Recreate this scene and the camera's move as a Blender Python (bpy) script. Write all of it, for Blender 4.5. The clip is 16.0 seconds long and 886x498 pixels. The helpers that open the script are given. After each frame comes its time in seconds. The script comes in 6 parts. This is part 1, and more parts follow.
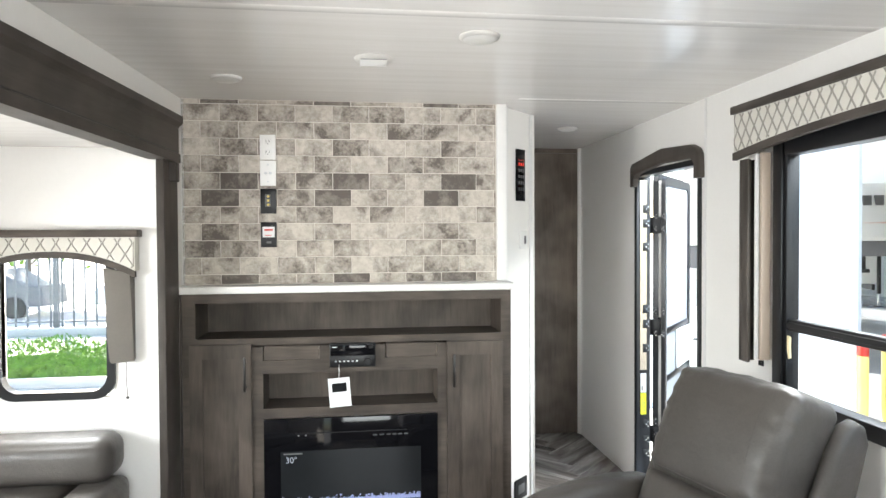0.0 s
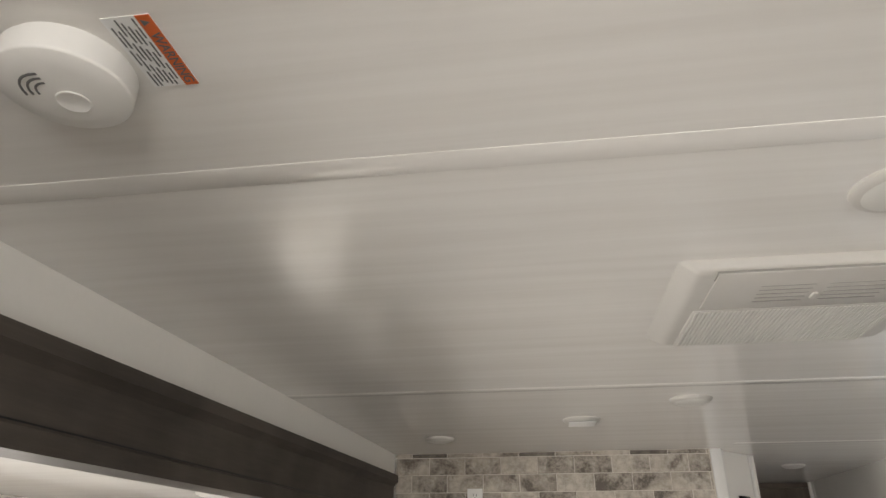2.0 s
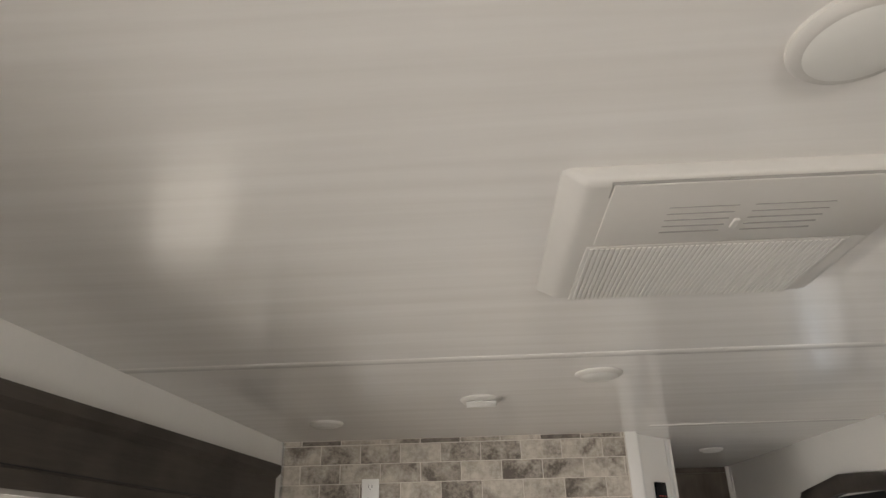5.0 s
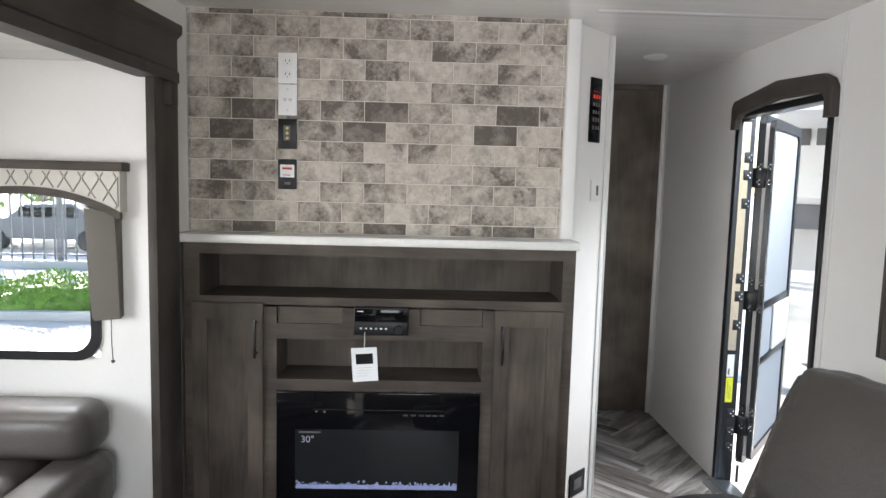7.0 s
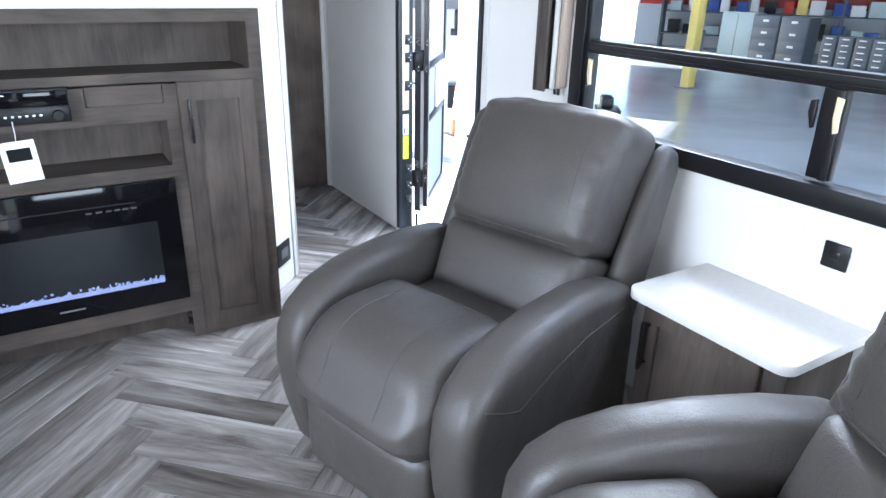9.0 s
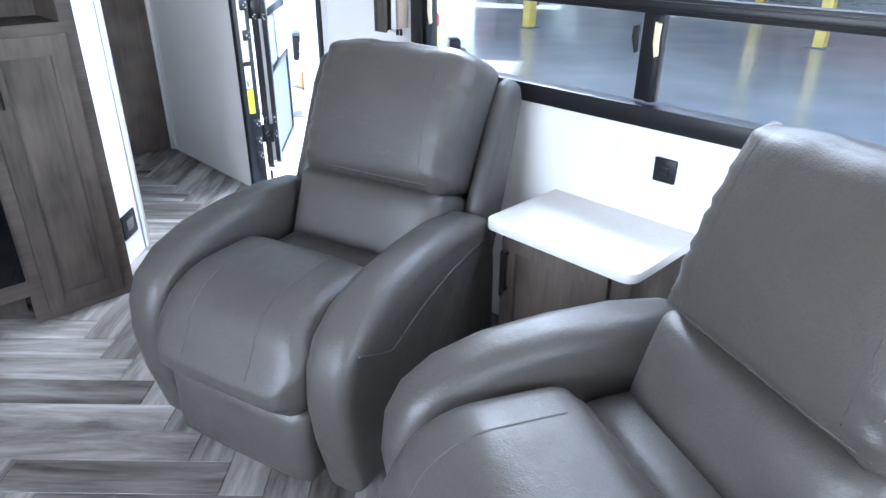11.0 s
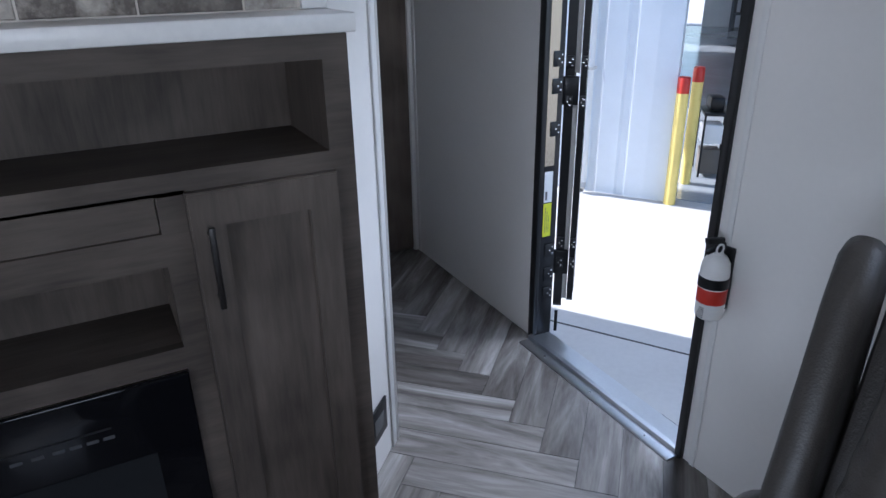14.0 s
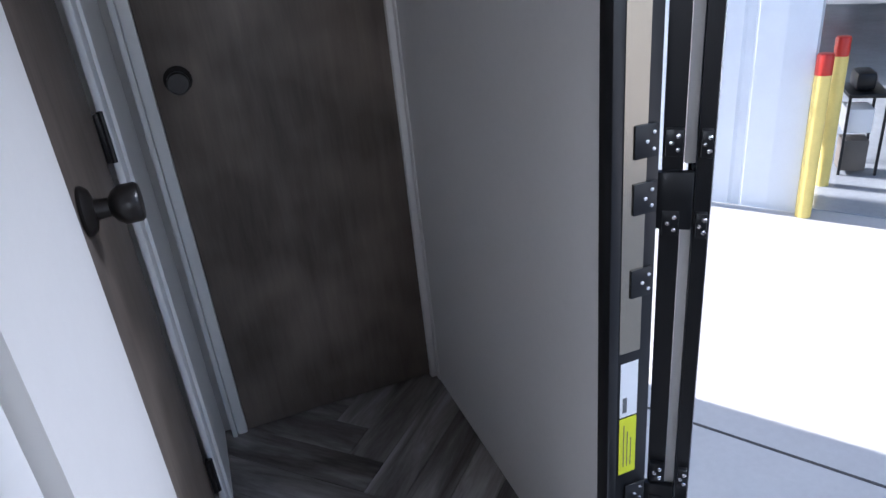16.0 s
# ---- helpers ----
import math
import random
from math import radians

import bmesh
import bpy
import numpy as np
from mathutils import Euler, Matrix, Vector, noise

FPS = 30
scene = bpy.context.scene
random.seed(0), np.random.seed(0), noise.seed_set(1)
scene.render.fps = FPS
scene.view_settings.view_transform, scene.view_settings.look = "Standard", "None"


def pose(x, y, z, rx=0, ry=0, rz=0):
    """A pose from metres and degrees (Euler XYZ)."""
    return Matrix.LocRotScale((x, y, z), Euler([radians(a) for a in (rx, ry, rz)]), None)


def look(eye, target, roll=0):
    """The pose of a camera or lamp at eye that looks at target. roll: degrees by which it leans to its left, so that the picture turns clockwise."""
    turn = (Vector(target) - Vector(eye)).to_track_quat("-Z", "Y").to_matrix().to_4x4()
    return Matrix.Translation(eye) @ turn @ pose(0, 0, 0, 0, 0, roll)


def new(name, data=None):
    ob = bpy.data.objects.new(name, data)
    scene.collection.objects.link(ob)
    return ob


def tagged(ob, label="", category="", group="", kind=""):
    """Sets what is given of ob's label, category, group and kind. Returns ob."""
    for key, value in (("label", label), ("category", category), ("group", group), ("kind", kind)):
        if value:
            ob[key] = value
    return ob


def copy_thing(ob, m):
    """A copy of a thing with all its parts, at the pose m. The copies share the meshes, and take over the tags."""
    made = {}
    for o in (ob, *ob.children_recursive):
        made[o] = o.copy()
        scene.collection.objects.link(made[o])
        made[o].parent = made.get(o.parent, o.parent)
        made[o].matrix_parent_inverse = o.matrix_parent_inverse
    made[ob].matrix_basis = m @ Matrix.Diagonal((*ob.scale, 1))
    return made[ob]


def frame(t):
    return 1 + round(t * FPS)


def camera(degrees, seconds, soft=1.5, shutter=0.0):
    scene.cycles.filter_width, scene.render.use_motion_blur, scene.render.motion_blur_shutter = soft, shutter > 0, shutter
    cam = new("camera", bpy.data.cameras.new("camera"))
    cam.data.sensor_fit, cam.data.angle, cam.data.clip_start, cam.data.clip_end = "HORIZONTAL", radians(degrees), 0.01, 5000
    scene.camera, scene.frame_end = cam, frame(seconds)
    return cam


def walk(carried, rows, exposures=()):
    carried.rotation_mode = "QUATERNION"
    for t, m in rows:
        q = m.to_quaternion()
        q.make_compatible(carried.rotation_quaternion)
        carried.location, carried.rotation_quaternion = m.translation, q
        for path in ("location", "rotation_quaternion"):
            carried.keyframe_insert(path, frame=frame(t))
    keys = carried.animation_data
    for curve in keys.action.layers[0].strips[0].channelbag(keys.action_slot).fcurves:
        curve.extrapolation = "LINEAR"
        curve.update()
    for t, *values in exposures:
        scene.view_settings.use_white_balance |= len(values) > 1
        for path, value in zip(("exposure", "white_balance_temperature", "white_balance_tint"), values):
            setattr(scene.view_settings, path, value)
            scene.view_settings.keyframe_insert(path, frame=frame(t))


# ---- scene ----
cam = camera(67.5, 16.0)

PATH = [
    (0, (0.746, -2.896, 1.401), (0.998, -0.912, 1.359), -0.3),
    (0.2, (0.739, -2.894, 1.456), (0.981, -0.913, 1.588), -0.3),
    (0.5, (0.725, -2.949, 1.477), (0.962, -0.995, 1.827), -0.3),
    (1, (0.701, -2.99, 1.516), (0.862, -1.097, 2.14), -0.5),
    (1.2, (0.693, -2.985, 1.543), (0.762, -1.124, 2.271), -0.1),
    (1.5, (0.681, -2.986, 1.547), (0.572, -1.146, 2.323), 0.8),
    (2, (0.66, -3.005, 1.556), (0.399, -1.214, 2.407), 0.1),
    (2.5, (0.649, -2.997, 1.567), (0.318, -1.25, 2.482), -0.1),
    (3, (0.653, -2.99, 1.567), (0.337, -1.227, 2.456), -0.1),
    (3.2, (0.659, -2.984, 1.567), (0.373, -1.202, 2.429), -0.3),
    (5.3, (0.798, -2.592, 1.583), (0.756, -0.763, 2.392), -0.9),
    (5.5, (0.807, -2.542, 1.57), (0.791, -0.66, 2.247), -0.4),
    (6, (0.833, -2.45, 1.535), (0.881, -0.482, 1.891), 0.7),
    (6.5, (0.859, -2.386, 1.43), (0.922, -0.389, 1.518), 1.3),
    (7, (0.861, -2.383, 1.393), (0.921, -0.394, 1.192), 1.5),
    (7.5, (0.833, -2.393, 1.34), (0.851, -0.428, 0.965), 1.0),
    (8, (0.793, -2.367, 1.301), (0.874, -0.447, 0.746), 1.6),
    (8.2, (0.781, -2.333, 1.296), (1.028, -0.441, 0.694), 2.3),
    (8.5, (0.746, -2.338, 1.303), (1.267, -0.524, 0.639), 1.9),
    (9, (0.717, -2.329, 1.264), (1.696, -0.758, 0.507), 1.3),
    (9.5, (0.743, -2.356, 1.248), (1.964, -1.025, 0.39), 1.3),
    (9.7, (0.747, -2.366, 1.238), (2.024, -1.11, 0.348), 1.0),
    (11.8, (0.716, -2.295, 1.248), (1.905, -0.934, 0.392), -1.5),
    (12, (0.732, -2.236, 1.238), (1.819, -0.763, 0.433), -1.8),
    (12.2, (0.768, -2.112, 1.240), (1.745, -0.529, 0.506), -4.0),
    (12.5, (0.88, -1.99, 1.281), (1.669, -0.247, 0.697), -5.0),
    (13, (0.97, -1.743, 1.309), (1.633, 0.076, 0.807), -1.9),
    (13.5, (0.969, -1.388, 1.275), (1.653, 0.405, 0.712), -1.2),
    (13.7, (0.949, -1.253, 1.286), (1.740, 0.464, 0.634), -2.0),
    (14, (1.026, -1.074, 1.254), (1.88, 0.555, 0.467), -1.0),
    (14.5, (1.251, -0.716, 1.217), (2.029, 0.912, 0.354), -3.9),
    (15, (1.405, -0.517, 1.209), (2.121, 1.112, 0.295), -5.7),
    (15.5, (1.603, -0.297, 1.234), (2.304, 1.325, 0.298), -6.2),
    (16, (1.783, -0.101, 1.26), (2.361, 1.616, 0.413), -6.0),
]
walk(cam, [(t, look(eye, target, roll)) for t, eye, target, roll in PATH], exposures=(
    (0, 3.2, 6650, 9), (0.5, 2.55, 6950, 12), (1, 2.3, 7150, 12), (1.5, 2.16, 7250, 12), (3, 2.06, 7450, 13), (5.5, 2.0, 7450, 13), (6, 2.05, 7100, 13),
    (6.5, 2.25, 6850, 12), (7, 2.5, 6550, 12), (7.5, 2.8, 6350, 12), (8, 3.2, 5950, 12), (9, 3.3, 5600, 12), (9.7, 3.3, 5450, 12), (12, 3.4, 5500, 12),
    (12.5, 3.4, 5700, 12), (13, 2.7, 5900, 13), (13.5, 2.15, 5900, 14), (14, 1.65, 5500, 15), (14.5, 1.5, 5400, 15), (15, 1.55, 5400, 17), (15.5, 1.65, 5500, 18), (16, 1.85, 5650, 18)))

# ---- light ----
world = bpy.data.worlds.new("world")
scene.world = world
world.use_nodes = True
wn = world.node_tree.nodes
wl = world.node_tree.links
sky = wn.new("ShaderNodeTexSky")
sky.sky_type = "NISHITA"
sky.sun_disc = False
SUN_EL, SUN_AZ = 27.0, 326.4   # degrees; azimuth clockwise from +y
sky.sun_elevation = radians(SUN_EL)
sky.sun_rotation = radians(SUN_AZ)
wn["Background"].inputs[1].default_value = 0.085
wl.new(sky.outputs[0], wn["Background"].inputs[0])
sun = new("sun", bpy.data.lights.new("sun", "SUN"))
sun.data.energy = 3.4
sun.data.angle = radians(0.5)
sun.data.color = (1.0, 0.95, 0.87)
SUN_DIR = Vector((math.sin(radians(SUN_AZ)) * math.cos(radians(SUN_EL)),
                  math.cos(radians(SUN_AZ)) * math.cos(radians(SUN_EL)), math.sin(radians(SUN_EL))))
sun.matrix_world = look((0, 0, 30), Vector((0, 0, 30)) - SUN_DIR)


def window_light(name, at, towards, w, h, energy, spread=180, color=(0.93, 0.97, 1.0)):
    lamp = new(name, bpy.data.lights.new(name, "AREA"))
    lamp.data.shape = "RECTANGLE"
    lamp.data.size, lamp.data.size_y = w, h
    lamp.data.energy = energy
    lamp.data.spread = radians(spread)
    lamp.data.color = color
    lamp.matrix_world = look(at, towards)
    return lamp


# ---- materials ----
def mat_base(name, rough=0.5, metal=0.0, spec=0.5):
    m = bpy.data.materials.new(name)
    m.use_nodes = True
    b = m.node_tree.nodes["Principled BSDF"]
    b.inputs["Roughness"].default_value = rough
    b.inputs["Metallic"].default_value = metal
    b.inputs["Specular IOR Level"].default_value = spec
    return m, m.node_tree.nodes, m.node_tree.links, b


def coords(n, l, scale, jitter=False, rot=(0, 0, 0)):
    tc = n.new("ShaderNodeTexCoord")
    mp = n.new("ShaderNodeMapping")
    mp.inputs["Scale"].default_value = scale
    mp.inputs["Rotation"].default_value = rot
    l.new(tc.outputs["Object"], mp.inputs["Vector"])
    if not jitter:
        return mp.outputs[0]
    oi = n.new("ShaderNodeObjectInfo")
    mul = n.new("ShaderNodeVectorMath")
    mul.operation = "MULTIPLY_ADD"
    mul.inputs[1].default_value = (37.0, 53.0, 71.0)
    l.new(oi.outputs["Random"], mul.inputs[0])
    l.new(mp.outputs[0], mul.inputs[2])
    return mul.outputs[0]


def noise_node(n, l, vec, scale, detail=4.0, rough=0.6, distort=0.0):
    t = n.new("ShaderNodeTexNoise")
    t.inputs["Scale"].default_value = scale
    t.inputs["Detail"].default_value = detail
    t.inputs["Roughness"].default_value = rough
    t.inputs["Distortion"].default_value = distort
    l.new(vec, t.inputs["Vector"])
    return t.outputs["Fac"]


def ramp(n, l, fac, stops):
    r = n.new("ShaderNodeValToRGB")
    e = r.color_ramp.elements
    while len(e) < len(stops):
        e.new(0.5)
    for k, (p, c) in zip(e, stops):
        k.position = p
        k.color = (*c, 1)
    l.new(fac, r.inputs[0])
    return r.outputs[0]


def mixc(n, l, fac, a, b, kind="MIX"):
    m = n.new("ShaderNodeMix")
    m.data_type, m.blend_type = "RGBA", kind
    for v, s in ((fac, m.inputs[0]), (a, m.inputs[6]), (b, m.inputs[7])):
        if isinstance(v, (int, float)):
            s.default_value = v
        elif isinstance(v, tuple):
            s.default_value = (*v, 1)
        else:
            l.new(v, s)
    return m.outputs[2]


def bump(n, l, b, fac, strength, dist=0.002):
    u = n.new("ShaderNodeBump")
    u.inputs["Strength"].default_value = strength
    u.inputs["Distance"].default_value = dist
    l.new(fac, u.inputs["Height"])
    l.new(u.outputs[0], b.inputs["Normal"])


def paint(name, c, rough=0.5, vary=0.08, scale=3.0, metal=0.0, spec=0.5, grain=0.0):
    """Plain surface with a broad mottle and a fine one."""
    m, n, l, b = mat_base(name, rough, metal, spec)
    v = coords(n, l, (1, 1, 1))
    big = noise_node(n, l, v, scale, 3)
    fine = noise_node(n, l, v, scale * 30, 3)
    lo = tuple(k * (1 - vary) for k in c)
    hi = tuple(min(1, k * (1 + vary)) for k in c)
    col = ramp(n, l, big, [(0.3, lo), (0.7, hi)])
    col = mixc(n, l, 0.25, col, ramp(n, l, fine, [(0.35, lo), (0.65, hi)]))
    l.new(col, b.inputs["Base Color"])
    if grain:
        bump(n, l, b, fine, grain, 0.001)
    return m


def wood(name, dark, light, stretch, rough=0.5):
    """Stained wood; stretch is small along the grain."""
    m, n, l, b = mat_base(name, rough, 0, 0.22)
    v = coords(n, l, stretch, True)
    streak = noise_node(n, l, v, 1.0, 6, 0.65, 0.6)
    fine = noise_node(n, l, v, 5.0, 4, 0.7)
    cloud = noise_node(n, l, coords(n, l, (3, 3, 3), True), 1.3, 2)
    col = ramp(n, l, streak, [(0.32, dark), (0.68, light)])
    col = mixc(n, l, 0.45, col, ramp(n, l, fine, [(0.3, dark), (0.7, light)]))
    col = mixc(n, l, 0.45, col, ramp(n, l, cloud, [(0.38, tuple(0.35 * k for k in light)), (0.66, tuple(min(1, 1.15 * k) for k in light))]), "MIX")
    l.new(col, b.inputs["Base Color"])
    bump(n, l, b, fine, 0.15, 0.001)
    return m


def plank_material(name):
    m, n, l, b = mat_base(name, 0.26, 0, 0.5)
    v = coords(n, l, (1.5, 12, 8), True)
    streak = noise_node(n, l, v, 1.0, 5, 0.62, 0.7)
    fine = noise_node(n, l, v, 4.0, 4, 0.7)
    oi = n.new("ShaderNodeObjectInfo")
    col = ramp(n, l, streak, [(0.32, (0.066, 0.058, 0.052)), (0.46, (0.150, 0.136, 0.124)), (0.56, (0.225, 0.210, 0.196)), (0.72, (0.40, 0.385, 0.37))])
    col = mixc(n, l, 0.15, col, ramp(n, l, fine, [(0.36, (0.07, 0.062, 0.056)), (0.64, (0.40, 0.38, 0.36))]))
    tone = ramp(n, l, oi.outputs["Random"], [(0.0, (0.66, 0.64, 0.62)), (0.5, (1.05, 1.04, 1.03)), (1.0, (1.45, 1.45, 1.45))])
    col = mixc(n, l, 1.0, col, tone, "MULTIPLY")
    l.new(col, b.inputs["Base Color"])
    bump(n, l, b, fine, 0.12, 0.0008)
    return m


def brick_material(name, lo, hi, blot, level):
    m, n, l, b = mat_base(name, 0.55, 0, 0.3)
    v = coords(n, l, (1, 1, 1), True)
    big = noise_node(n, l, v, 9, 4, 0.58, 0.5)
    speck = noise_node(n, l, v, 75, 3, 0.7)
    col = ramp(n, l, noise_node(n, l, v, 30, 4, 0.7), [(0.35, lo), (0.65, hi)])
    # smoky dark clouds whose ragged rims break up into specks
    add = n.new("ShaderNodeMath")
    add.operation = "MULTIPLY_ADD"
    add.inputs[1].default_value = 0.40
    l.new(speck, add.inputs[0])
    l.new(big, add.inputs[2])
    cloud = ramp(n, l, add.outputs[0], [(level - 0.16, (1, 1, 1)), (level - 0.035, (0.42, 0.42, 0.42)), (level + 0.10, (0, 0, 0))])
    col = mixc(n, l, cloud, col, blot)
    l.new(col, b.inputs["Base Color"])
    bump(n, l, b, speck, 0.1, 0.0006)
    return m


def ceiling_material(name):
    m, n, l, b = mat_base(name, 0.19, 0, 0.5)
    v = coords(n, l, (1.2, 22, 1))
    s = noise_node(n, l, v, 1.0, 5, 0.6, 0.3)
    col = ramp(n, l, s, [(0.3, (0.745, 0.72, 0.69)), (0.65, (0.82, 0.80, 0.775))])
    l.new(col, b.inputs["Base Color"])
    bump(n, l, b, noise_node(n, l, v, 2.0, 2), 0.05, 0.001)
    return m


def glass_material(name, tint=(1, 1, 1), rough=0.0):
    m, n, l, b = mat_base(name, rough)
    out = n["Material Output"]
    mix = n.new("ShaderNodeMixShader")
    tr = n.new("ShaderNodeBsdfTransparent")
    tr.inputs[0].default_value = (*tint, 1)
    gl = n.new("ShaderNodeBsdfGlossy")
    gl.inputs["Roughness"].default_value = 0.02
    lw = n.new("ShaderNodeLayerWeight")
    lw.inputs[0].default_value = 0.5
    pw = n.new("ShaderNodeMath")
    pw.operation = "POWER"
    pw.inputs[1].default_value = 5.0
    l.new(lw.outputs["Facing"], pw.inputs[0])
    fr = n.new("ShaderNodeMath")
    fr.operation = "MULTIPLY_ADD"
    fr.inputs[1].default_value = 0.5
    fr.inputs[2].default_value = 0.006
    l.new(pw.outputs[0], fr.inputs[0])
    l.new(fr.outputs[0], mix.inputs[0])
    l.new(tr.outputs[0], mix.inputs[1])
    l.new(gl.outputs[0], mix.inputs[2])
    l.new(mix.outputs[0], out.inputs["Surface"])
    return m


def leather_material(name, c):
    """Pebbled upholstery with shallow creases."""
    m, n, l, b = mat_base(name, 0.44, 0, 0.42)
    v = coords(n, l, (1, 1, 1))
    big = noise_node(n, l, v, 5, 3)
    col = ramp(n, l, big, [(0.3, tuple(0.86 * k for k in c)), (0.7, tuple(1.1 * k for k in c))])
    fine = noise_node(n, l, v, 160, 3, 0.7)
    col = mixc(n, l, 0.3, col, ramp(n, l, fine, [(0.35, tuple(0.75 * k for k in c)), (0.65, tuple(1.2 * k for k in c))]))
    l.new(col, b.inputs["Base Color"])
    gloss = ramp(n, l, noise_node(n, l, v, 14, 4), [(0.3, (0.36, 0.36, 0.36)), (0.7, (0.52, 0.52, 0.52))])
    l.new(gloss, b.inputs["Roughness"])
    vo = n.new("ShaderNodeTexVoronoi")
    vo.inputs["Scale"].default_value = 300
    l.new(v, vo.inputs["Vector"])
    soft = n.new("ShaderNodeMath")
    soft.operation = "MULTIPLY_ADD"
    soft.inputs[1].default_value = 11.0
    l.new(noise_node(n, l, v, 10, 3), soft.inputs[0])
    l.new(vo.outputs["Distance"], soft.inputs[2])
    crease = n.new("ShaderNodeMath")
    crease.operation = "MULTIPLY_ADD"
    crease.inputs[1].default_value = 1.3
    l.new(noise_node(n, l, v, 45, 4, 0.6, 1.5), crease.inputs[0])
    l.new(soft.outputs[0], crease.inputs[2])
    bump(n, l, b, crease.outputs[0], 0.28, 0.0014)
    return m


def carpet_material(name):
    """Cut pile: pale and dark tufts a few millimetres wide under a broad worn mottle."""
    m, n, l, b = mat_base(name, 0.95, 0, 0.1)
    v = coords(n, l, (1, 1, 1))
    tuft = n.new("ShaderNodeTexVoronoi")
    tuft.inputs["Scale"].default_value = 190
    l.new(v, tuft.inputs["Vector"])
    col = ramp(n, l, tuft.outputs["Color"], [(0.15, (0.045, 0.042, 0.040)), (0.55, (0.125, 0.118, 0.110)), (0.9, (0.27, 0.255, 0.24))])
    col = mixc(n, l, 0.35, col, ramp(n, l, noise_node(n, l, v, 7, 4), [(0.35, (0.075, 0.070, 0.066)), (0.65, (0.17, 0.16, 0.15))]))
    l.new(col, b.inputs["Base Color"])
    bump(n, l, b, tuft.outputs["Distance"], 0.9, 0.003)
    return m


def glow(name, c, strength):
    m, n, l, b = mat_base(name, 0.4)
    b.inputs["Base Color"].default_value = (*c, 1)
    b.inputs["Emission Color"].default_value = (*c, 1)
    b.inputs["Emission Strength"].default_value = strength
    return m


M_WALL = paint("wall_panel", (0.77, 0.75, 0.72), 0.5, 0.03, 2.0, grain=0.03)
M_CEIL = ceiling_material("ceiling_panel")
M_TRIM = paint("white_trim", (0.74, 0.73, 0.71), 0.4, 0.03)
M_CAB = wood("grey_stained_wood", (0.018, 0.0146, 0.0122), (0.122, 0.098, 0.080), (17, 17, 1.6))
M_CABH = wood("grey_stained_wood_across", (0.018, 0.0146, 0.0122), (0.122, 0.098, 0.080), (1.6, 17, 17))
M_FASCIA = wood("dark_fascia_wood", (0.040, 0.034, 0.030), (0.085, 0.072, 0.062), (30, 2.0, 30))
M_FASCIAV = wood("dark_fascia_wood_upright", (0.040, 0.034, 0.030), (0.085, 0.072, 0.062), (30, 30, 2.0))
M_DOORW = wood("dark_door_wood", (0.062, 0.050, 0.042), (0.200, 0.164, 0.136), (10, 10, 1.0), 0.45)
M_PLANK = plank_material("vinyl_plank")
M_JOINT = paint("floor_joint", (0.07, 0.065, 0.06), 0.7)
M_GROUT = paint("brick_joint", (0.63, 0.58, 0.52), 0.7)
M_BRICK = [brick_material("brick_light", (0.41, 0.365, 0.312), (0.57, 0.52, 0.46), (0.165, 0.138, 0.116), 0.635),
           brick_material("brick_mid", (0.36, 0.316, 0.268), (0.53, 0.48, 0.42), (0.125, 0.104, 0.088), 0.72),
           brick_material("brick_dark", (0.20, 0.172, 0.147), (0.31, 0.272, 0.235), (0.105, 0.088, 0.075), 0.81)]
M_LEATHER = leather_material("grey_leather", (0.066, 0.0585, 0.052))
M_SEAM = paint("seam_thread", (0.062, 0.056, 0.051), 0.55)
M_BLACK = paint("black_plastic", (0.009, 0.009, 0.010), 0.38, spec=0.3)
M_BLACKMET = paint("black_metal", (0.020, 0.020, 0.021), 0.3, metal=0.4)
M_BRONZE = paint("dark_bronze", (0.012, 0.010, 0.009), 0.34, metal=0.2)
M_GLOSSBLK = paint("gloss_black_glass", (0.004, 0.004, 0.005), 0.06, spec=0.18)
M_SCREEN = paint("smoked_screen", (0.012, 0.013, 0.014), 0.12, spec=0.16)
M_OLDPL = paint("soft_white_plastic", (0.56, 0.54, 0.51), 0.45, 0.03)
M_WHITEPL = paint("white_plastic", (0.78, 0.77, 0.75), 0.35, 0.02)
M_COUNTER = paint("solid_white_top", (0.74, 0.72, 0.69), 0.3, 0.05, 60.0)
M_CHROME = paint("bright_metal", (0.75, 0.75, 0.76), 0.18, metal=1.0)
M_ALU = paint("aluminium", (0.62, 0.63, 0.65), 0.30, metal=1.0)
M_CARPET = carpet_material("speckled_carpet")
M_BINDING = paint("carpet_binding", (0.055, 0.052, 0.05), 0.9, 0.3, 40.0, grain=0.6)
M_FENCE = paint("grey_fence_paint", (0.13, 0.14, 0.15), 0.5)
M_GLASS = glass_material("window_glass", (0.96, 0.97, 0.97))
M_FABRIC = paint("valance_fabric", (0.58, 0.555, 0.50), 0.85, 0.05, grain=0.3)
M_THREAD = paint("trellis_thread", (0.29, 0.272, 0.243), 0.85)
M_SHADE = paint("taupe_shade", (0.13, 0.115, 0.10), 0.8, 0.1)
M_PLEAT = paint("blind_pleat", (0.42, 0.34, 0.27), 0.5, 0.08)
M_RED = paint("red_paint", (0.55, 0.035, 0.02), 0.4)
M_ORANGE = paint("orange_label", (0.62, 0.11, 0.015), 0.4)
M_YELLOW = paint("yellow_paint", (0.85, 0.67, 0.20), 0.4, 0.12)
M_LIME = paint("yellow_label", (0.70, 0.72, 0.02), 0.4)
M_PAPER = paint("white_paper", (0.80, 0.80, 0.80), 0.6, 0.02)
M_INK = paint("grey_ink", (0.12, 0.12, 0.12), 0.6)
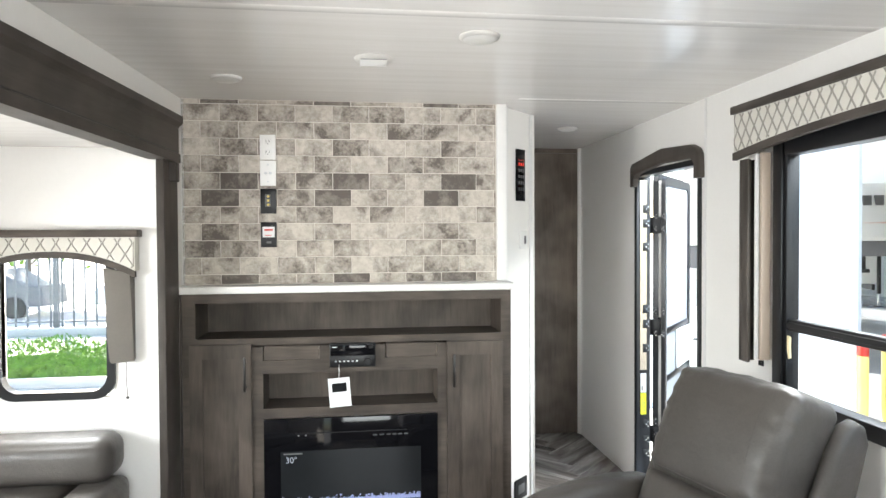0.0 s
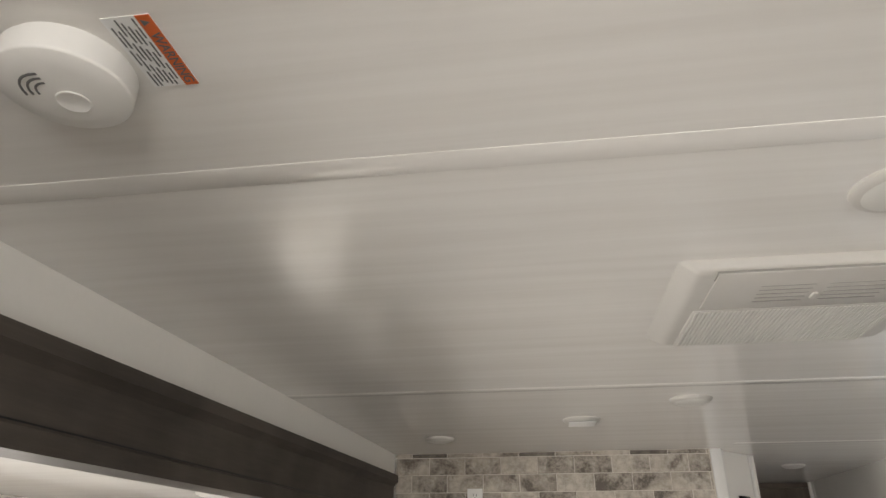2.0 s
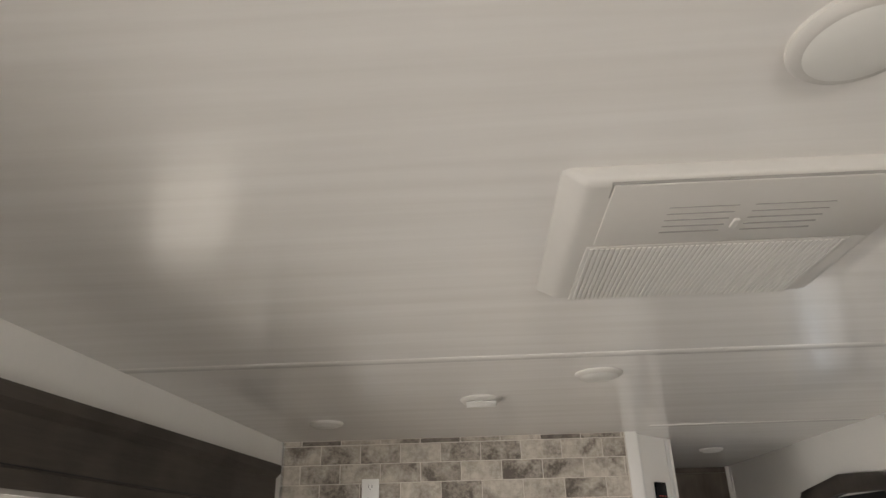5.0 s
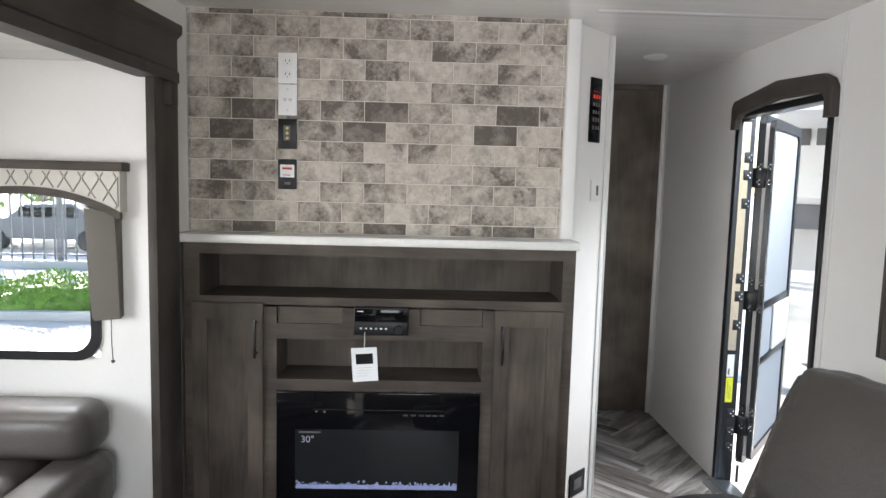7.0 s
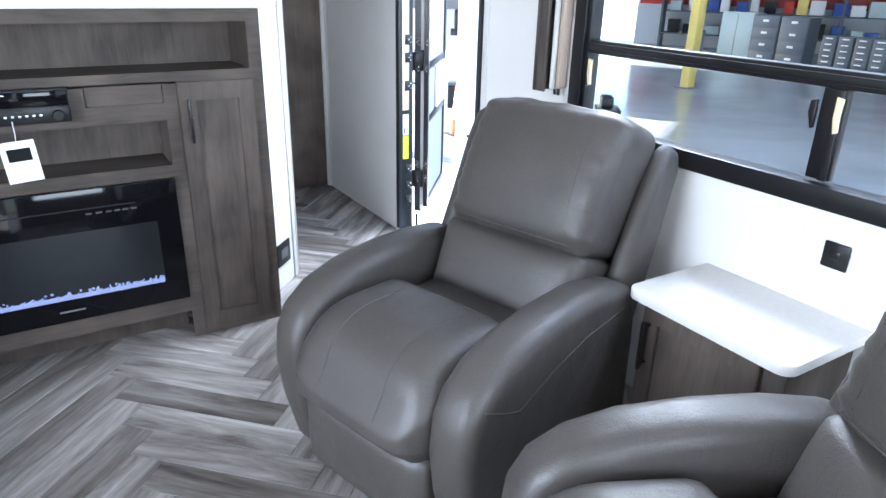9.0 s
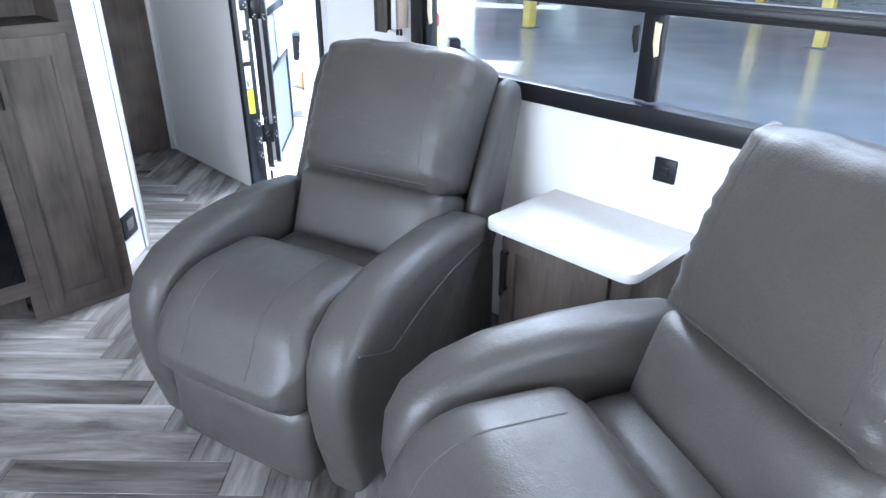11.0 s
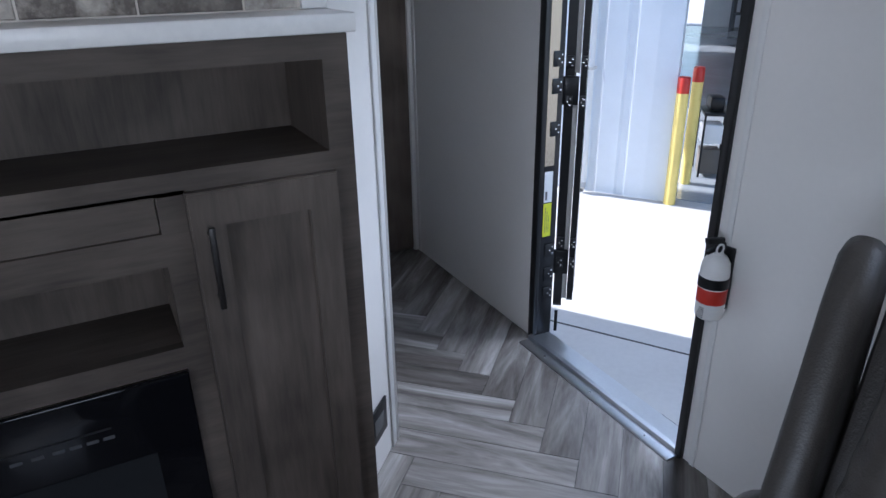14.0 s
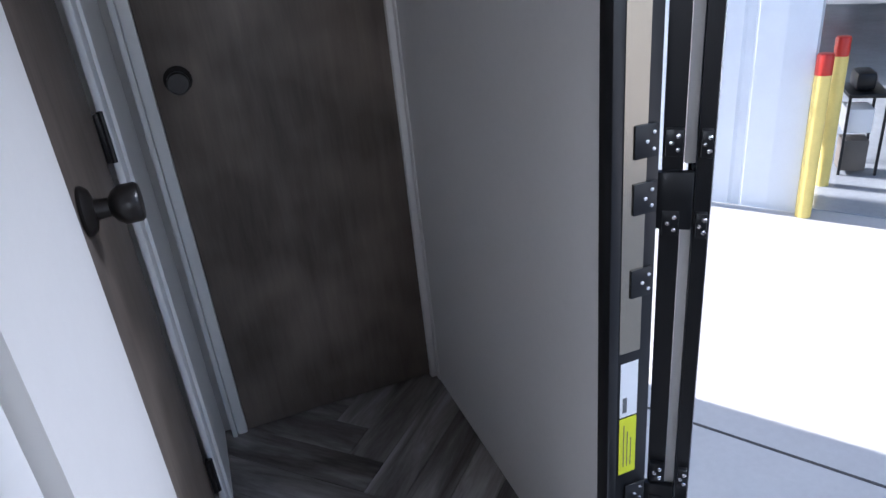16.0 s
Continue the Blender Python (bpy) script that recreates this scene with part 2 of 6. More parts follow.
M_CONC = paint("concrete", (0.55, 0.535, 0.51), 0.8, 0.10, 0.8, grain=0.2)
M_SHOPFLOOR = paint("sealed_concrete", (0.34, 0.365, 0.39), 0.16, 0.18, 0.7)
M_CLAD = paint("pale_cladding", (0.70, 0.74, 0.78), 0.4, 0.04)
M_LEAF = paint("hedge_leaf", (0.15, 0.28, 0.04), 0.55, 0.5, 9.0)
M_AMBER = glow("ember_glass", (0.30, 0.34, 0.56), 0.014)
M_DIGIT = glow("lit_digits", (0.36, 0.39, 0.43), 0.02)
M_REDLED = glow("red_led", (0.9, 0.05, 0.03), 0.05)
M_FAINT = paint("faint_key_print", (0.045, 0.045, 0.047), 0.4)
M_GREYMET = paint("grey_cabinet_paint", (0.10, 0.12, 0.15), 0.4)
M_BLUE = paint("blue_bin", (0.03, 0.08, 0.35), 0.5)
M_TEAL = paint("pale_locker", (0.45, 0.55, 0.57), 0.45)
M_RUBBER = paint("rubber", (0.015, 0.015, 0.015), 0.8)
M_SILVERJAMB = paint("bronze_jamb_film", (0.42, 0.37, 0.29), 0.25, metal=0.9)


# ---- mesh helpers ----
def quad_box(bm, a, b, bev=0.0, seg=2):
    """Axis box from corner a to corner b, with rounded edges where bev is given."""
    r = bmesh.ops.create_cube(bm, size=1)
    vs = r["verts"]
    for v in vs:
        v.co = Vector([a[k] + (b[k] - a[k]) * (v.co[k] + 0.5) for k in range(3)])
    if bev > 0:
        es = list({e for v in vs for e in v.link_edges})
        bmesh.ops.bevel(bm, geom=es, offset=bev, segments=seg, profile=0.5, affect="EDGES")
    return vs


def boxes(*items):
    bm = bmesh.new()
    for it in items:
        quad_box(bm, *it)
    return bm


def cyl(bm, p, q, r, r2=None, seg=20):
    """Round bar from p to q."""
    p, q = Vector(p), Vector(q)
    d = q - p
    rot = d.to_track_quat("Z", "Y").to_matrix().to_4x4()
    m = Matrix.Translation((p + q) / 2) @ rot
    bmesh.ops.create_cone(bm, cap_ends=True, segments=seg, radius1=r, radius2=r if r2 is None else r2, depth=d.length, matrix=m)


def lathe(bm, profile, seg=32, m=Matrix.Identity(4)):
    """Turned body: profile is (radius, height) from bottom to top."""
    rings = []
    for r, z in profile:
        rings.append([bm.verts.new(m @ Vector((max(r, 1e-5) * math.cos(2 * math.pi * k / seg), max(r, 1e-5) * math.sin(2 * math.pi * k / seg), z))) for k in range(seg)])
    for a, b in zip(rings, rings[1:]):
        for k in range(seg):
            bm.faces.new((a[k], a[(k + 1) % seg], b[(k + 1) % seg], b[k]))
    bm.faces.new(list(reversed(rings[0])))
    bm.faces.new(rings[-1])


def prism(bm, outline, axis, lo, hi, bev=0.0, seg=3):
    """Outline (pairs) in the plane across axis, pushed from lo to hi; the two rims may be rounded."""
    def P(u, v, w):
        return {"x": (w, u, v), "y": (u, w, v), "z": (u, v, w)}[axis]
    a = [bm.verts.new(P(u, v, lo)) for u, v in outline]
    b = [bm.verts.new(P(u, v, hi)) for u, v in outline]
    n = len(a)
    fa, fb = bm.faces.new(a), bm.faces.new(b)
    for k in range(n):
        bm.faces.new((a[k], a[(k + 1) % n], b[(k + 1) % n], b[k]))
    bmesh.ops.recalc_face_normals(bm, faces=bm.faces[:])
    if bev > 0:
        es = [e for e in list(fa.edges) + list(fb.edges)]
        bmesh.ops.bevel(bm, geom=es, offset=bev, segments=seg, profile=0.5, affect="EDGES")


def cushion(size, rad, n=10, puff=(0, 0, 0), bend=None):
    """Stuffed block centred at the origin: rounded edges, faces that swell by puff, then bend(v) moves every point."""
    bm = bmesh.new()
    bmesh.ops.create_cube(bm, size=2)
    bmesh.ops.subdivide_edges(bm, edges=bm.edges[:], cuts=n, use_grid_fill=True)
    h = Vector(size) / 2
    for v in bm.verts:
        u = v.co.copy()
        w = Vector([math.copysign(abs(c) ** 0.75, c) for c in u])
        p = Vector((w.x * h.x, w.y * h.y, w.z * h.z))
        inner = Vector([max(-(h[k] - rad), min(h[k] - rad, p[k])) for k in range(3)])
        d = p - inner
        if d.length > 1e-9:
            p = inner + d.normalized() * min(rad, d.length if max(abs(u.x), abs(u.y), abs(u.z)) < 0.999 else rad)
        for k in range(3):
            i, j = (k + 1) % 3, (k + 2) % 3
            p[k] += puff[k] * u[k] * max(0, 1 - u[i] ** 4) * max(0, 1 - u[j] ** 4)
        v.co = bend(p) if bend else p
    bmesh.ops.recalc_face_normals(bm, faces=bm.faces[:])
    return bm


def tube(bm, pts, r, seg=8):
    """Round cord through points."""
    pts = [Vector(p) for p in pts]
    rings = []
    for k, p in enumerate(pts):
        d = (pts[min(k + 1, len(pts) - 1)] - pts[max(k - 1, 0)]).normalized()
        q = d.to_track_quat("Z", "Y")
        rings.append([bm.verts.new(p + q @ Vector((r * math.cos(2 * math.pi * i / seg), r * math.sin(2 * math.pi * i / seg), 0))) for i in range(seg)])
    for a, b in zip(rings, rings[1:]):
        for i in range(seg):
            bm.faces.new((a[i], a[(i + 1) % seg], b[(i + 1) % seg], b[i]))
    bm.faces.new(list(reversed(rings[0])))
    bm.faces.new(rings[-1])


def made(name, bm, material, smooth=40):
    me = bpy.data.meshes.new(name)
    bmesh.ops.recalc_face_normals(bm, faces=bm.faces[:])
    bm.to_mesh(me)
    bm.free()
    me.materials.append(material)
    if smooth:
        for p in me.polygons:
            p.use_smooth = True
        me.set_sharp_from_angle(angle=radians(smooth))
    return new(name, me)


def part(name, bm, material, parent, label="", smooth=40):
    ob = made(name, bm, material, smooth)
    ob.parent = parent
    if label:
        tagged(ob, label)
    return ob


def thing(name, label, category, group="", at=None):
    ob = new(name)
    ob.empty_display_size = 0.05
    if at is not None:
        ob.matrix_world = at
    return tagged(ob, label, category, group)


def structure(name, bm, material, label="", category="", smooth=30):
    return tagged(made(name, bm, material, smooth), label, category, "", "structure")


def writing(name, text, size, m, material, parent, depth=0.0004, align="CENTER"):
    cu = bpy.data.curves.new(name, "FONT")
    cu.body, cu.size, cu.extrude, cu.align_x, cu.align_y = text, size, depth, align, "CENTER"
    tmp = bpy.data.objects.new(name, cu)
    me = bpy.data.meshes.new_from_object(tmp)
    bpy.data.objects.remove(tmp)
    me.materials.append(material)
    ob = new(name, me)
    ob.parent = parent
    ob.matrix_local = m
    return ob

# ---- room shell ----
H = 2.0            # ceiling height
XR = 2.27          # inner face of the door-side wall
XL = -0.017        # inner face of the slide-out side wall
BY = 0.114         # brick face
YB = -5.2          # rear wall

floor = structure("floor", boxes(((XL - 0.05, YB, -0.10), (XR + 0.05, 1.70, -0.005))), M_JOINT, "grey wood-look vinyl floor laid in herringbone", "floor")
ceiling_bm = boxes(((XL - 0.42, YB, H), (XR + 0.05, 1.75, H + 0.06)))
for y0 in (-3.55, -2.335, -1.115, -0.03):
    x0 = 1.45 if y0 > -0.1 else XL - 0.14
    quad_box(ceiling_bm, (x0, y0 - 0.008, H - 0.0008), (XR, y0 + 0.036, H + 0.01), 0.0005)
structure("ceiling", ceiling_bm, M_CEIL, "off-white panelled ceiling with faint woodgrain and battens", "ceiling")

# door-side wall with the entry and the big window cut through it
DY0, DY1, DZ1 = -0.085, 0.648, 1.745
XH = 2.286         # the wall runs a little further out past the entry
WY0, WY1, WZ0, WZ1 = -2.380, -0.640, 0.780, 1.755
T = 0.055
structure("wall_right", boxes(
    ((XR, YB, -0.10), (XR + T, WY0, H + 0.05)),
    ((XR, WY0, -0.10), (XR + T, WY1, WZ0)),
    ((XR, WY0, WZ1), (XR + T, WY1, H + 0.05)),
    ((XR, WY1, -0.10), (XR + T, DY0, H + 0.05)),
    ((XR, DY0, DZ1), (XR + T, DY1, H + 0.05)),
    ((XH, DY1, -0.10), (XR + T, 1.70, H + 0.05))), M_WALL, "off-white panelled side wall with entry and window", "wall")

# slide-out side wall: header over the wide opening and the short return by the fireplace
SY = -0.23         # end wall of the slide-out
SX = -1.02         # its outer wall
SZ = 1.74          # its ceiling
S0 = -3.75         # its rear end
structure("wall_left", boxes(
    ((XL - 0.04, YB, 1.71), (XL, BY + 0.06, H + 0.05)),
    ((XL - 0.04, -0.19, -0.1), (XL, BY + 0.06, 1.71)),
    ((XL - 0.04, BY + 0.06, -0.1), (XL, 1.76, H + 0.05)),
    ((XL - 0.04, YB, -0.1), (XL, S0, 1.71))), M_WALL, "off-white side wall above the slide-out opening", "wall")
LW0, LW1, LZ0, LZ1 = -0.585, -0.185, 0.790, 1.36     # window in the end wall
structure("wall_slide_end", boxes(
    ((SX - 0.04, SY, 0.0), (LW0, SY + 0.035, SZ)),
    ((LW1, SY, 0.0), (XL - 0.002, SY + 0.035, SZ)),
    ((LW0, SY, 0.0), (LW1, SY + 0.035, LZ0)),
    ((LW0, SY, LZ1), (LW1, SY + 0.035, SZ))), M_WALL, "off-white end wall of the slide-out", "wall")
OW0, OW1, OZ0, OZ1 = -2.55, -1.00, 0.85, 1.42       # window behind the sofa
structure("wall_slide_outer", boxes(
    ((SX - 0.04, S0, 0.0), (SX, OW0, SZ)),
    ((SX - 0.04, OW1, 0.0), (SX, SY, SZ)),
    ((SX - 0.04, OW0, 0.0), (SX, OW1, OZ0)),
    ((SX - 0.04, OW0, OZ1), (SX, OW1, SZ))), M_WALL, "off-white outer wall of the slide-out", "wall")
structure("wall_slide_rear", boxes(((SX - 0.04, S0 - 0.04, 0.0), (XL - 0.04, S0, SZ))), M_WALL, "off-white rear wall of the slide-out", "wall")
structure("ceiling_slide", boxes(((SX - 0.04, S0 - 0.04, SZ), (XL - 0.04, SY + 0.04, SZ + 0.05))), M_CEIL, "off-white ceiling of the slide-out", "ceiling")
carpet_bm = bmesh.new()
prism(carpet_bm, [(SX, S0), (0.19, S0), (0.19, -0.19), (0.175, -0.165), (0.15, -0.155), (-0.01, -0.155), (-0.01, SY), (SX, SY)], "z", 0.0, 0.022, 0.008, 2)
carpet = structure("carpet", carpet_bm, M_CARPET, "dark grey carpet on the slide-out floor", "carpet")
binding = bmesh.new()
tube(binding, [(0.19, S0, 0.012), (0.19, -0.20, 0.012), (0.178, -0.165, 0.012), (0.15, -0.155, 0.012), (0.0, -0.155, 0.012)], 0.007)
part("binding", binding, M_BINDING, carpet, "dark bound carpet edge")
structure("slide_floor", boxes(((SX - 0.04, S0, -0.10), (XL - 0.05, SY + 0.035, 0.0))), M_JOINT, "slide-out floor under the carpet", "floor")

# brick end of the room, the angled return beside it, the hall behind
AX0, AY0, AX1, AY1 = 1.375, 0.114, 1.605, 0.350
structure("wall_brick", boxes(((XL - 0.03, BY - 0.0015, 1.160), (AX0 + 0.02, BY + 0.05, H + 0.02)), ((XL - 0.03, BY + 0.25, -0.1), (AX0, BY + 0.28, 1.12))), M_GROUT, "end wall faced with weathered grey-beige brick tiles", "wall")
ang = bmesh.new()
nx, ny = -(AY1 - AY0), (AX1 - AX0)
k = 0.012 / math.hypot(nx, ny)
prism(ang, [(AX0, AY0), (AX1, AY1), (AX1 + nx * k, AY1 + ny * k), (AX0 + nx * k, AY0 + ny * k)], "z", 1.16, H + 0.02)
AXL = 1.420
AYL = AY0 + (AXL - AX0) * (AY1 - AY0) / (AX1 - AX0)
prism(ang, [(AXL, AYL), (AX1, AY1), (AX1 + nx * k, AY1 + ny * k), (AXL + nx * k, AYL + ny * k)], "z", -0.02, 1.16)
structure("wall_angled", ang, M_WALL, "narrow angled white wall beside the fireplace cabinet", "wall")
HX, HY = 1.625, 1.585      # hall side wall, hall end wall
structure("wall_hall", boxes(((HX - 0.06, AY1 + 0.012, -0.02), (HX, 0.700, H + 0.02)), ((HX - 0.06, 0.700, 1.93), (HX, 1.12, H + 0.02)), ((HX - 0.06, 1.12, -0.02), (HX, HY + 0.06, H + 0.02))), M_WALL, "white hall side wall with a door", "wall")
structure("wall_hall_end", boxes(((HX - 0.06, HY + 0.04, -0.02), (XR + 0.02, HY + 0.09, H + 0.02))), M_WALL, "white hall end wall", "wall")
RW = (0.35, 1.95, 0.95, 1.75)      # unseen rear opening, added for the fill lamp behind it
structure("wall_rear", boxes(((XL - 0.05, YB - 0.05, -0.1), (RW[0], YB, H + 0.05)), ((RW[1], YB - 0.05, -0.1), (XR + T, YB, H + 0.05)),
                             ((RW[0], YB - 0.05, -0.1), (RW[1], YB, RW[2])), ((RW[0], YB - 0.05, RW[3]), (RW[1], YB, H + 0.05))), M_DOORW, "plain dark wood rear wall", "wall")
structure("roof", boxes(((XL - 0.44, YB - 0.1, H + 0.06), (XR + T, 4.39, H + 0.20)), ((XL - 0.12, 1.76, -0.5), (XR + T, 4.39, H + 0.06)), ((XL - 0.08, YB - 0.1, -0.5), (XR + T, 1.76, -0.11))), M_WHITEPL, "flat trailer roof", "roof")

# white corner strips
trim_bm = boxes(((1.378, BY - 0.012, 1.189), (1.425, BY + 0.0, H), 0.003), ((XL, BY - 0.004, 1.189), (XL + 0.012, BY + 0.001, H), 0.001))
structure("trim", trim_bm, M_TRIM, "white corner strips beside the brick", "trim")
def slanted_strip(name, at, w, t, z0, z1):
    bm = bmesh.new()
    quad_box(bm, (-w / 2, -t, z0), (w / 2, 0, z1), 0.003)
    ob = structure(name, bm, M_TRIM, "white corner strip", "trim")
    ob.matrix_world = Matrix.Translation((at[0], at[1], 0)) @ Matrix.Rotation(math.atan2(AY1 - AY0, AX1 - AX0), 4, "Z")
    return ob
slanted_strip("trim_corner", (AX1 - 0.006, AY1 - 0.006), 0.026, 0.007, 0.0, H)
slanted_strip("trim_cabinet", (AXL + 0.020, AYL + 0.016), 0.030, 0.006, 0.0, 1.156)
slanted_strip("trim_inner", (1.442, 0.183), 0.018, 0.005, 1.189, H)
structure("trim_entry", boxes(((XR - 0.005, DY0 - 0.052, 0.0), (XR - 0.0005, DY0 - 0.036, H), 0.002)), M_TRIM, "thin white wall batten by the entry", "trim")
structure("trim_hall_corner", boxes(((XH - 0.022, HY - 0.012, 0.0), (XH - 0.0005, HY + 0.030, H), 0.005), ((XH - 0.005, HY - 0.034, 0.0), (XH - 0.0005, HY - 0.0125, H), 0.002)), M_WALL, "white corner strip at the hall end", "trim")

# slide-out casing and fascia
casing = thing("slide_casing", "dark wood casing along the slide-out opening", "casing")
tagged(casing, kind="structure")
part("jamb_board", boxes(((XL - 0.003, -0.226, 0.0), (0.004, -0.03, 1.72), 0.004)), M_FASCIAV, casing)
part("jamb_edge", boxes(((-0.022, -0.240, 0.0), (0.008, -0.2265, 1.72), 0.003)), M_FASCIAV, casing)
part("jamb_filler", boxes(((XL - 0.003, -0.029, 0.0), (0.006, -0.001, 1.157), 0.002)), M_FASCIAV, casing)
fas = bmesh.new()
prism(fas, [(XL, 1.885), (0.058, 1.885), (0.058, 1.858), (0.046, 1.846), (0.040, 1.84), (0.040, 1.737), (0.046, 1.73), (0.046, 1.697), (-0.03, 1.697), (-0.03, 1.712), (XL, 1.712)], "y", S0 - 0.2, -0.095)
for v in fas.verts:
    if v.co.z > 1.80:
        v.co.z += 0.009 * v.co.y      # the top moulding runs down a little to the rear
fascia = part("fascia", fas, M_FASCIA, casing, "dark stepped wood fascia over the slide-out")
# black strips laid in the moulding's creases as their shade
part("fascia_groove", boxes(((0.0395, S0 - 0.19, 1.735), (0.0408, -0.096, 1.739)), ((0.0395, S0 - 0.19, 1.838), (0.0408, -0.096, 1.842))), M_BLACK, casing)
part("corner_block", boxes(((XL, -0.155, 1.62), (0.030, -0.098, 1.697), 0.004)), M_FASCIAV, casing)

# the slide-out side runs a little out of square with the brick end
SKEW = Matrix.Translation((XL, BY, 0)) @ Matrix.Rotation(radians(-3.2), 4, "Z") @ Matrix.Translation((-XL, -BY, 0))
for name in ("wall_left", "ceiling_slide"):
    bpy.data.objects[name].matrix_world = SKEW
for ob in casing.children:
    if ob.name.startswith("fascia"):
        ob.matrix_local = SKEW

# ---- hall doors ----
door_1 = thing("door_1", "closed dark wood bathroom door with black knob", "door")
tagged(door_1, kind="structure")
part("door_leaf", boxes(((HX - 0.035, 0.704, 0.012), (HX - 0.005, 1.075, 1.92), 0.003)), M_DOORW, door_1)
part("casing_side", boxes(((HX + 0.001, 1.085, 0.0), (HX + 0.014, 1.145, 1.975), 0.004), ((HX + 0.001, 1.145, 0.0), (HX + 0.020, 1.16, 1.975), 0.003)), M_TRIM, door_1, "white door casing")
part("casing_head", boxes(((HX + 0.001, 0.66, 1.925), (HX + 0.014, 1.084, 1.975), 0.004)), M_TRIM, door_1, "white door casing")
def knob(parent, p, axis):
    bm = bmesh.new()
    rot = Vector(axis).to_track_quat("Z", "Y").to_matrix().to_4x4()
    lathe(bm, [(0.032, 0), (0.032, 0.004), (0.026, 0.010), (0.013, 0.014), (0.012, 0.030), (0.020, 0.036), (0.025, 0.044), (0.025, 0.062), (0.022, 0.066), (0.002, 0.066)], 28, Matrix.Translation(p) @ rot)
    return part("knob", bm, M_BRONZE, parent, "dark bronze knob")
knob(door_1, (HX - 0.004, 0.765, 1.00), (1, 0, 0))
for z in (0.30, 1.02, 1.70):
    bm = boxes(((HX - 0.004, 1.068, z - 0.04), (HX + 0.004, 1.088, z + 0.04), 0.001))
    cyl(bm, (HX + 0.006, 1.079, z - 0.042), (HX + 0.006, 1.079, z + 0.042), 0.005, seg=10)
    part("hinge", bm, M_BRONZE, door_1)
door_2 = thing("door_2", "closed dark wood bedroom door with black knob", "door")
tagged(door_2, kind="structure")
part("door_leaf", boxes(((1.690, HY + 0.004, 0.008), (XH - 0.001, HY + 0.036, 1.965), 0.003)), M_DOORW, door_2)
part("casing_side", boxes(((HX + 0.021, HY - 0.008, 0.0), (1.660, HY + 0.038, H - 0.002), 0.004), ((1.661, HY + 0.0, 0.0), (1.689, HY + 0.038, H - 0.002), 0.004)), M_TRIM, door_2, "white door casing")
part("casing_head", boxes(((1.690, HY + 0.002, 1.967), (XH - 0.001, HY + 0.038, H - 0.002), 0.003)), M_DOORW, door_2)
knob(door_2, (1.748, HY + 0.003, 1.02), (0, -1, 0))

# ---- entry door ----
entry = thing("door_3", "open entry door with black frame, swung outside", "door")
tagged(entry, kind="structure")
arch_out = [(0.622, 1.660), (0.622, 1.758), (0.600, 1.784), (0.250, 1.826), (-0.050, 1.806), (-0.100, 1.785), (-0.126, 1.750), (-0.130, 1.650)]
arch_in = [(-0.078, 1.650), (-0.080, 1.715), (-0.105 + 0.055, 1.742), (0.25, 1.752), (0.545, 1.722), (0.575, 1.700), (0.580, 1.660)]
bm = bmesh.new()
prism(bm, arch_out + arch_in, "x", XR - 0.034, XR - 0.0005, 0.006, 2)
part("arch_trim", bm, M_FASCIAV, entry, "dark taupe moulded arch over the opening")
part("jamb_near", boxes(((XR - 0.012, DY0 - 0.012, 0.0), (XR + 0.07, DY0 + 0.010, 1.70), 0.003)), M_BLACKMET, entry, "black metal jamb")
JX = XH + 0.012    # hinge jamb
jamb = part("jamb_hinge", boxes(((JX, DY1 - 0.012, 0.0), (JX + 0.066, DY1 - 0.0005, 1.74), 0.002)), M_BLACKMET, entry, "black metal hinge jamb")
part("jamb_film", boxes(((JX + 0.006, DY1 - 0.0135, 0.640), (JX + 0.044, DY1 - 0.0124, 1.70))), M_SILVERJAMB, entry, "bronze protective film on the jamb")
part("jamb_edge", boxes(((XH - 0.006, DY1 - 0.020, 0.0), (JX - 0.0005, DY1 + 0.012, 1.70), 0.002)), M_BLACKMET, entry)
part("jamb_head", boxes(((XR + 0.0005, DY0 + 0.011, DZ1 - 0.030), (XR + 0.07, DY1 - 0.013, DZ1 - 0.001), 0.003)), M_BLACKMET, entry)
sill = bmesh.new()
prism(sill, [(XR - 0.050, 0.001), (XR - 0.044, 0.005), (XR - 0.012, 0.007), (XR - 0.010, 0.020), (XR + 0.004, 0.022), (XR + 0.006, 0.012), (XR + 0.085, 0.006), (XR + 0.085, -0.03), (XR - 0.050, -0.004)], "y", DY0 + 0.0, DY1 - 0.021)
part("threshold", sill, M_ALU, entry, "brushed aluminium threshold")
for y in (0.02, 0.26, 0.50):
    bm = bmesh.new()
    lathe(bm, [(0.004, 0), (0.003, 0.002), (0.001, 0.0025)], 10, Matrix.Translation((XR - 0.030, y, 0.0062)))
    part("screw", bm, M_CHROME, entry)
for z in (1.54, 1.46, 1.33, 0.982, 0.898, 0.762, 0.335, 0.245, 0.168):
    plate = part("hinge_plate", boxes(((JX + 0.022, DY1 - 0.0165, z - 0.024), (JX + 0.060, DY1 - 0.0140, z + 0.024), 0.001)), M_BLACKMET, entry)
    for dx, dz in ((0.052, 0.012), (0.041, 0.0), (0.052, -0.012)):
        bm = bmesh.new()
        lathe(bm, [(0.0035, 0), (0.003, 0.0015), (0.001, 0.002)], 8, Matrix.Translation((JX + dx, DY1 - 0.0167, z + dz)) @ Matrix.Rotation(radians(90), 4, "X"))
        part("rivet", bm, M_CHROME, plate)
sticker = part("sticker_white", boxes(((JX + 0.009, DY1 - 0.0135, 0.513), (JX + 0.042, DY1 - 0.0124, 0.620))), M_PAPER, entry, "white sticker with a dark printed patch")
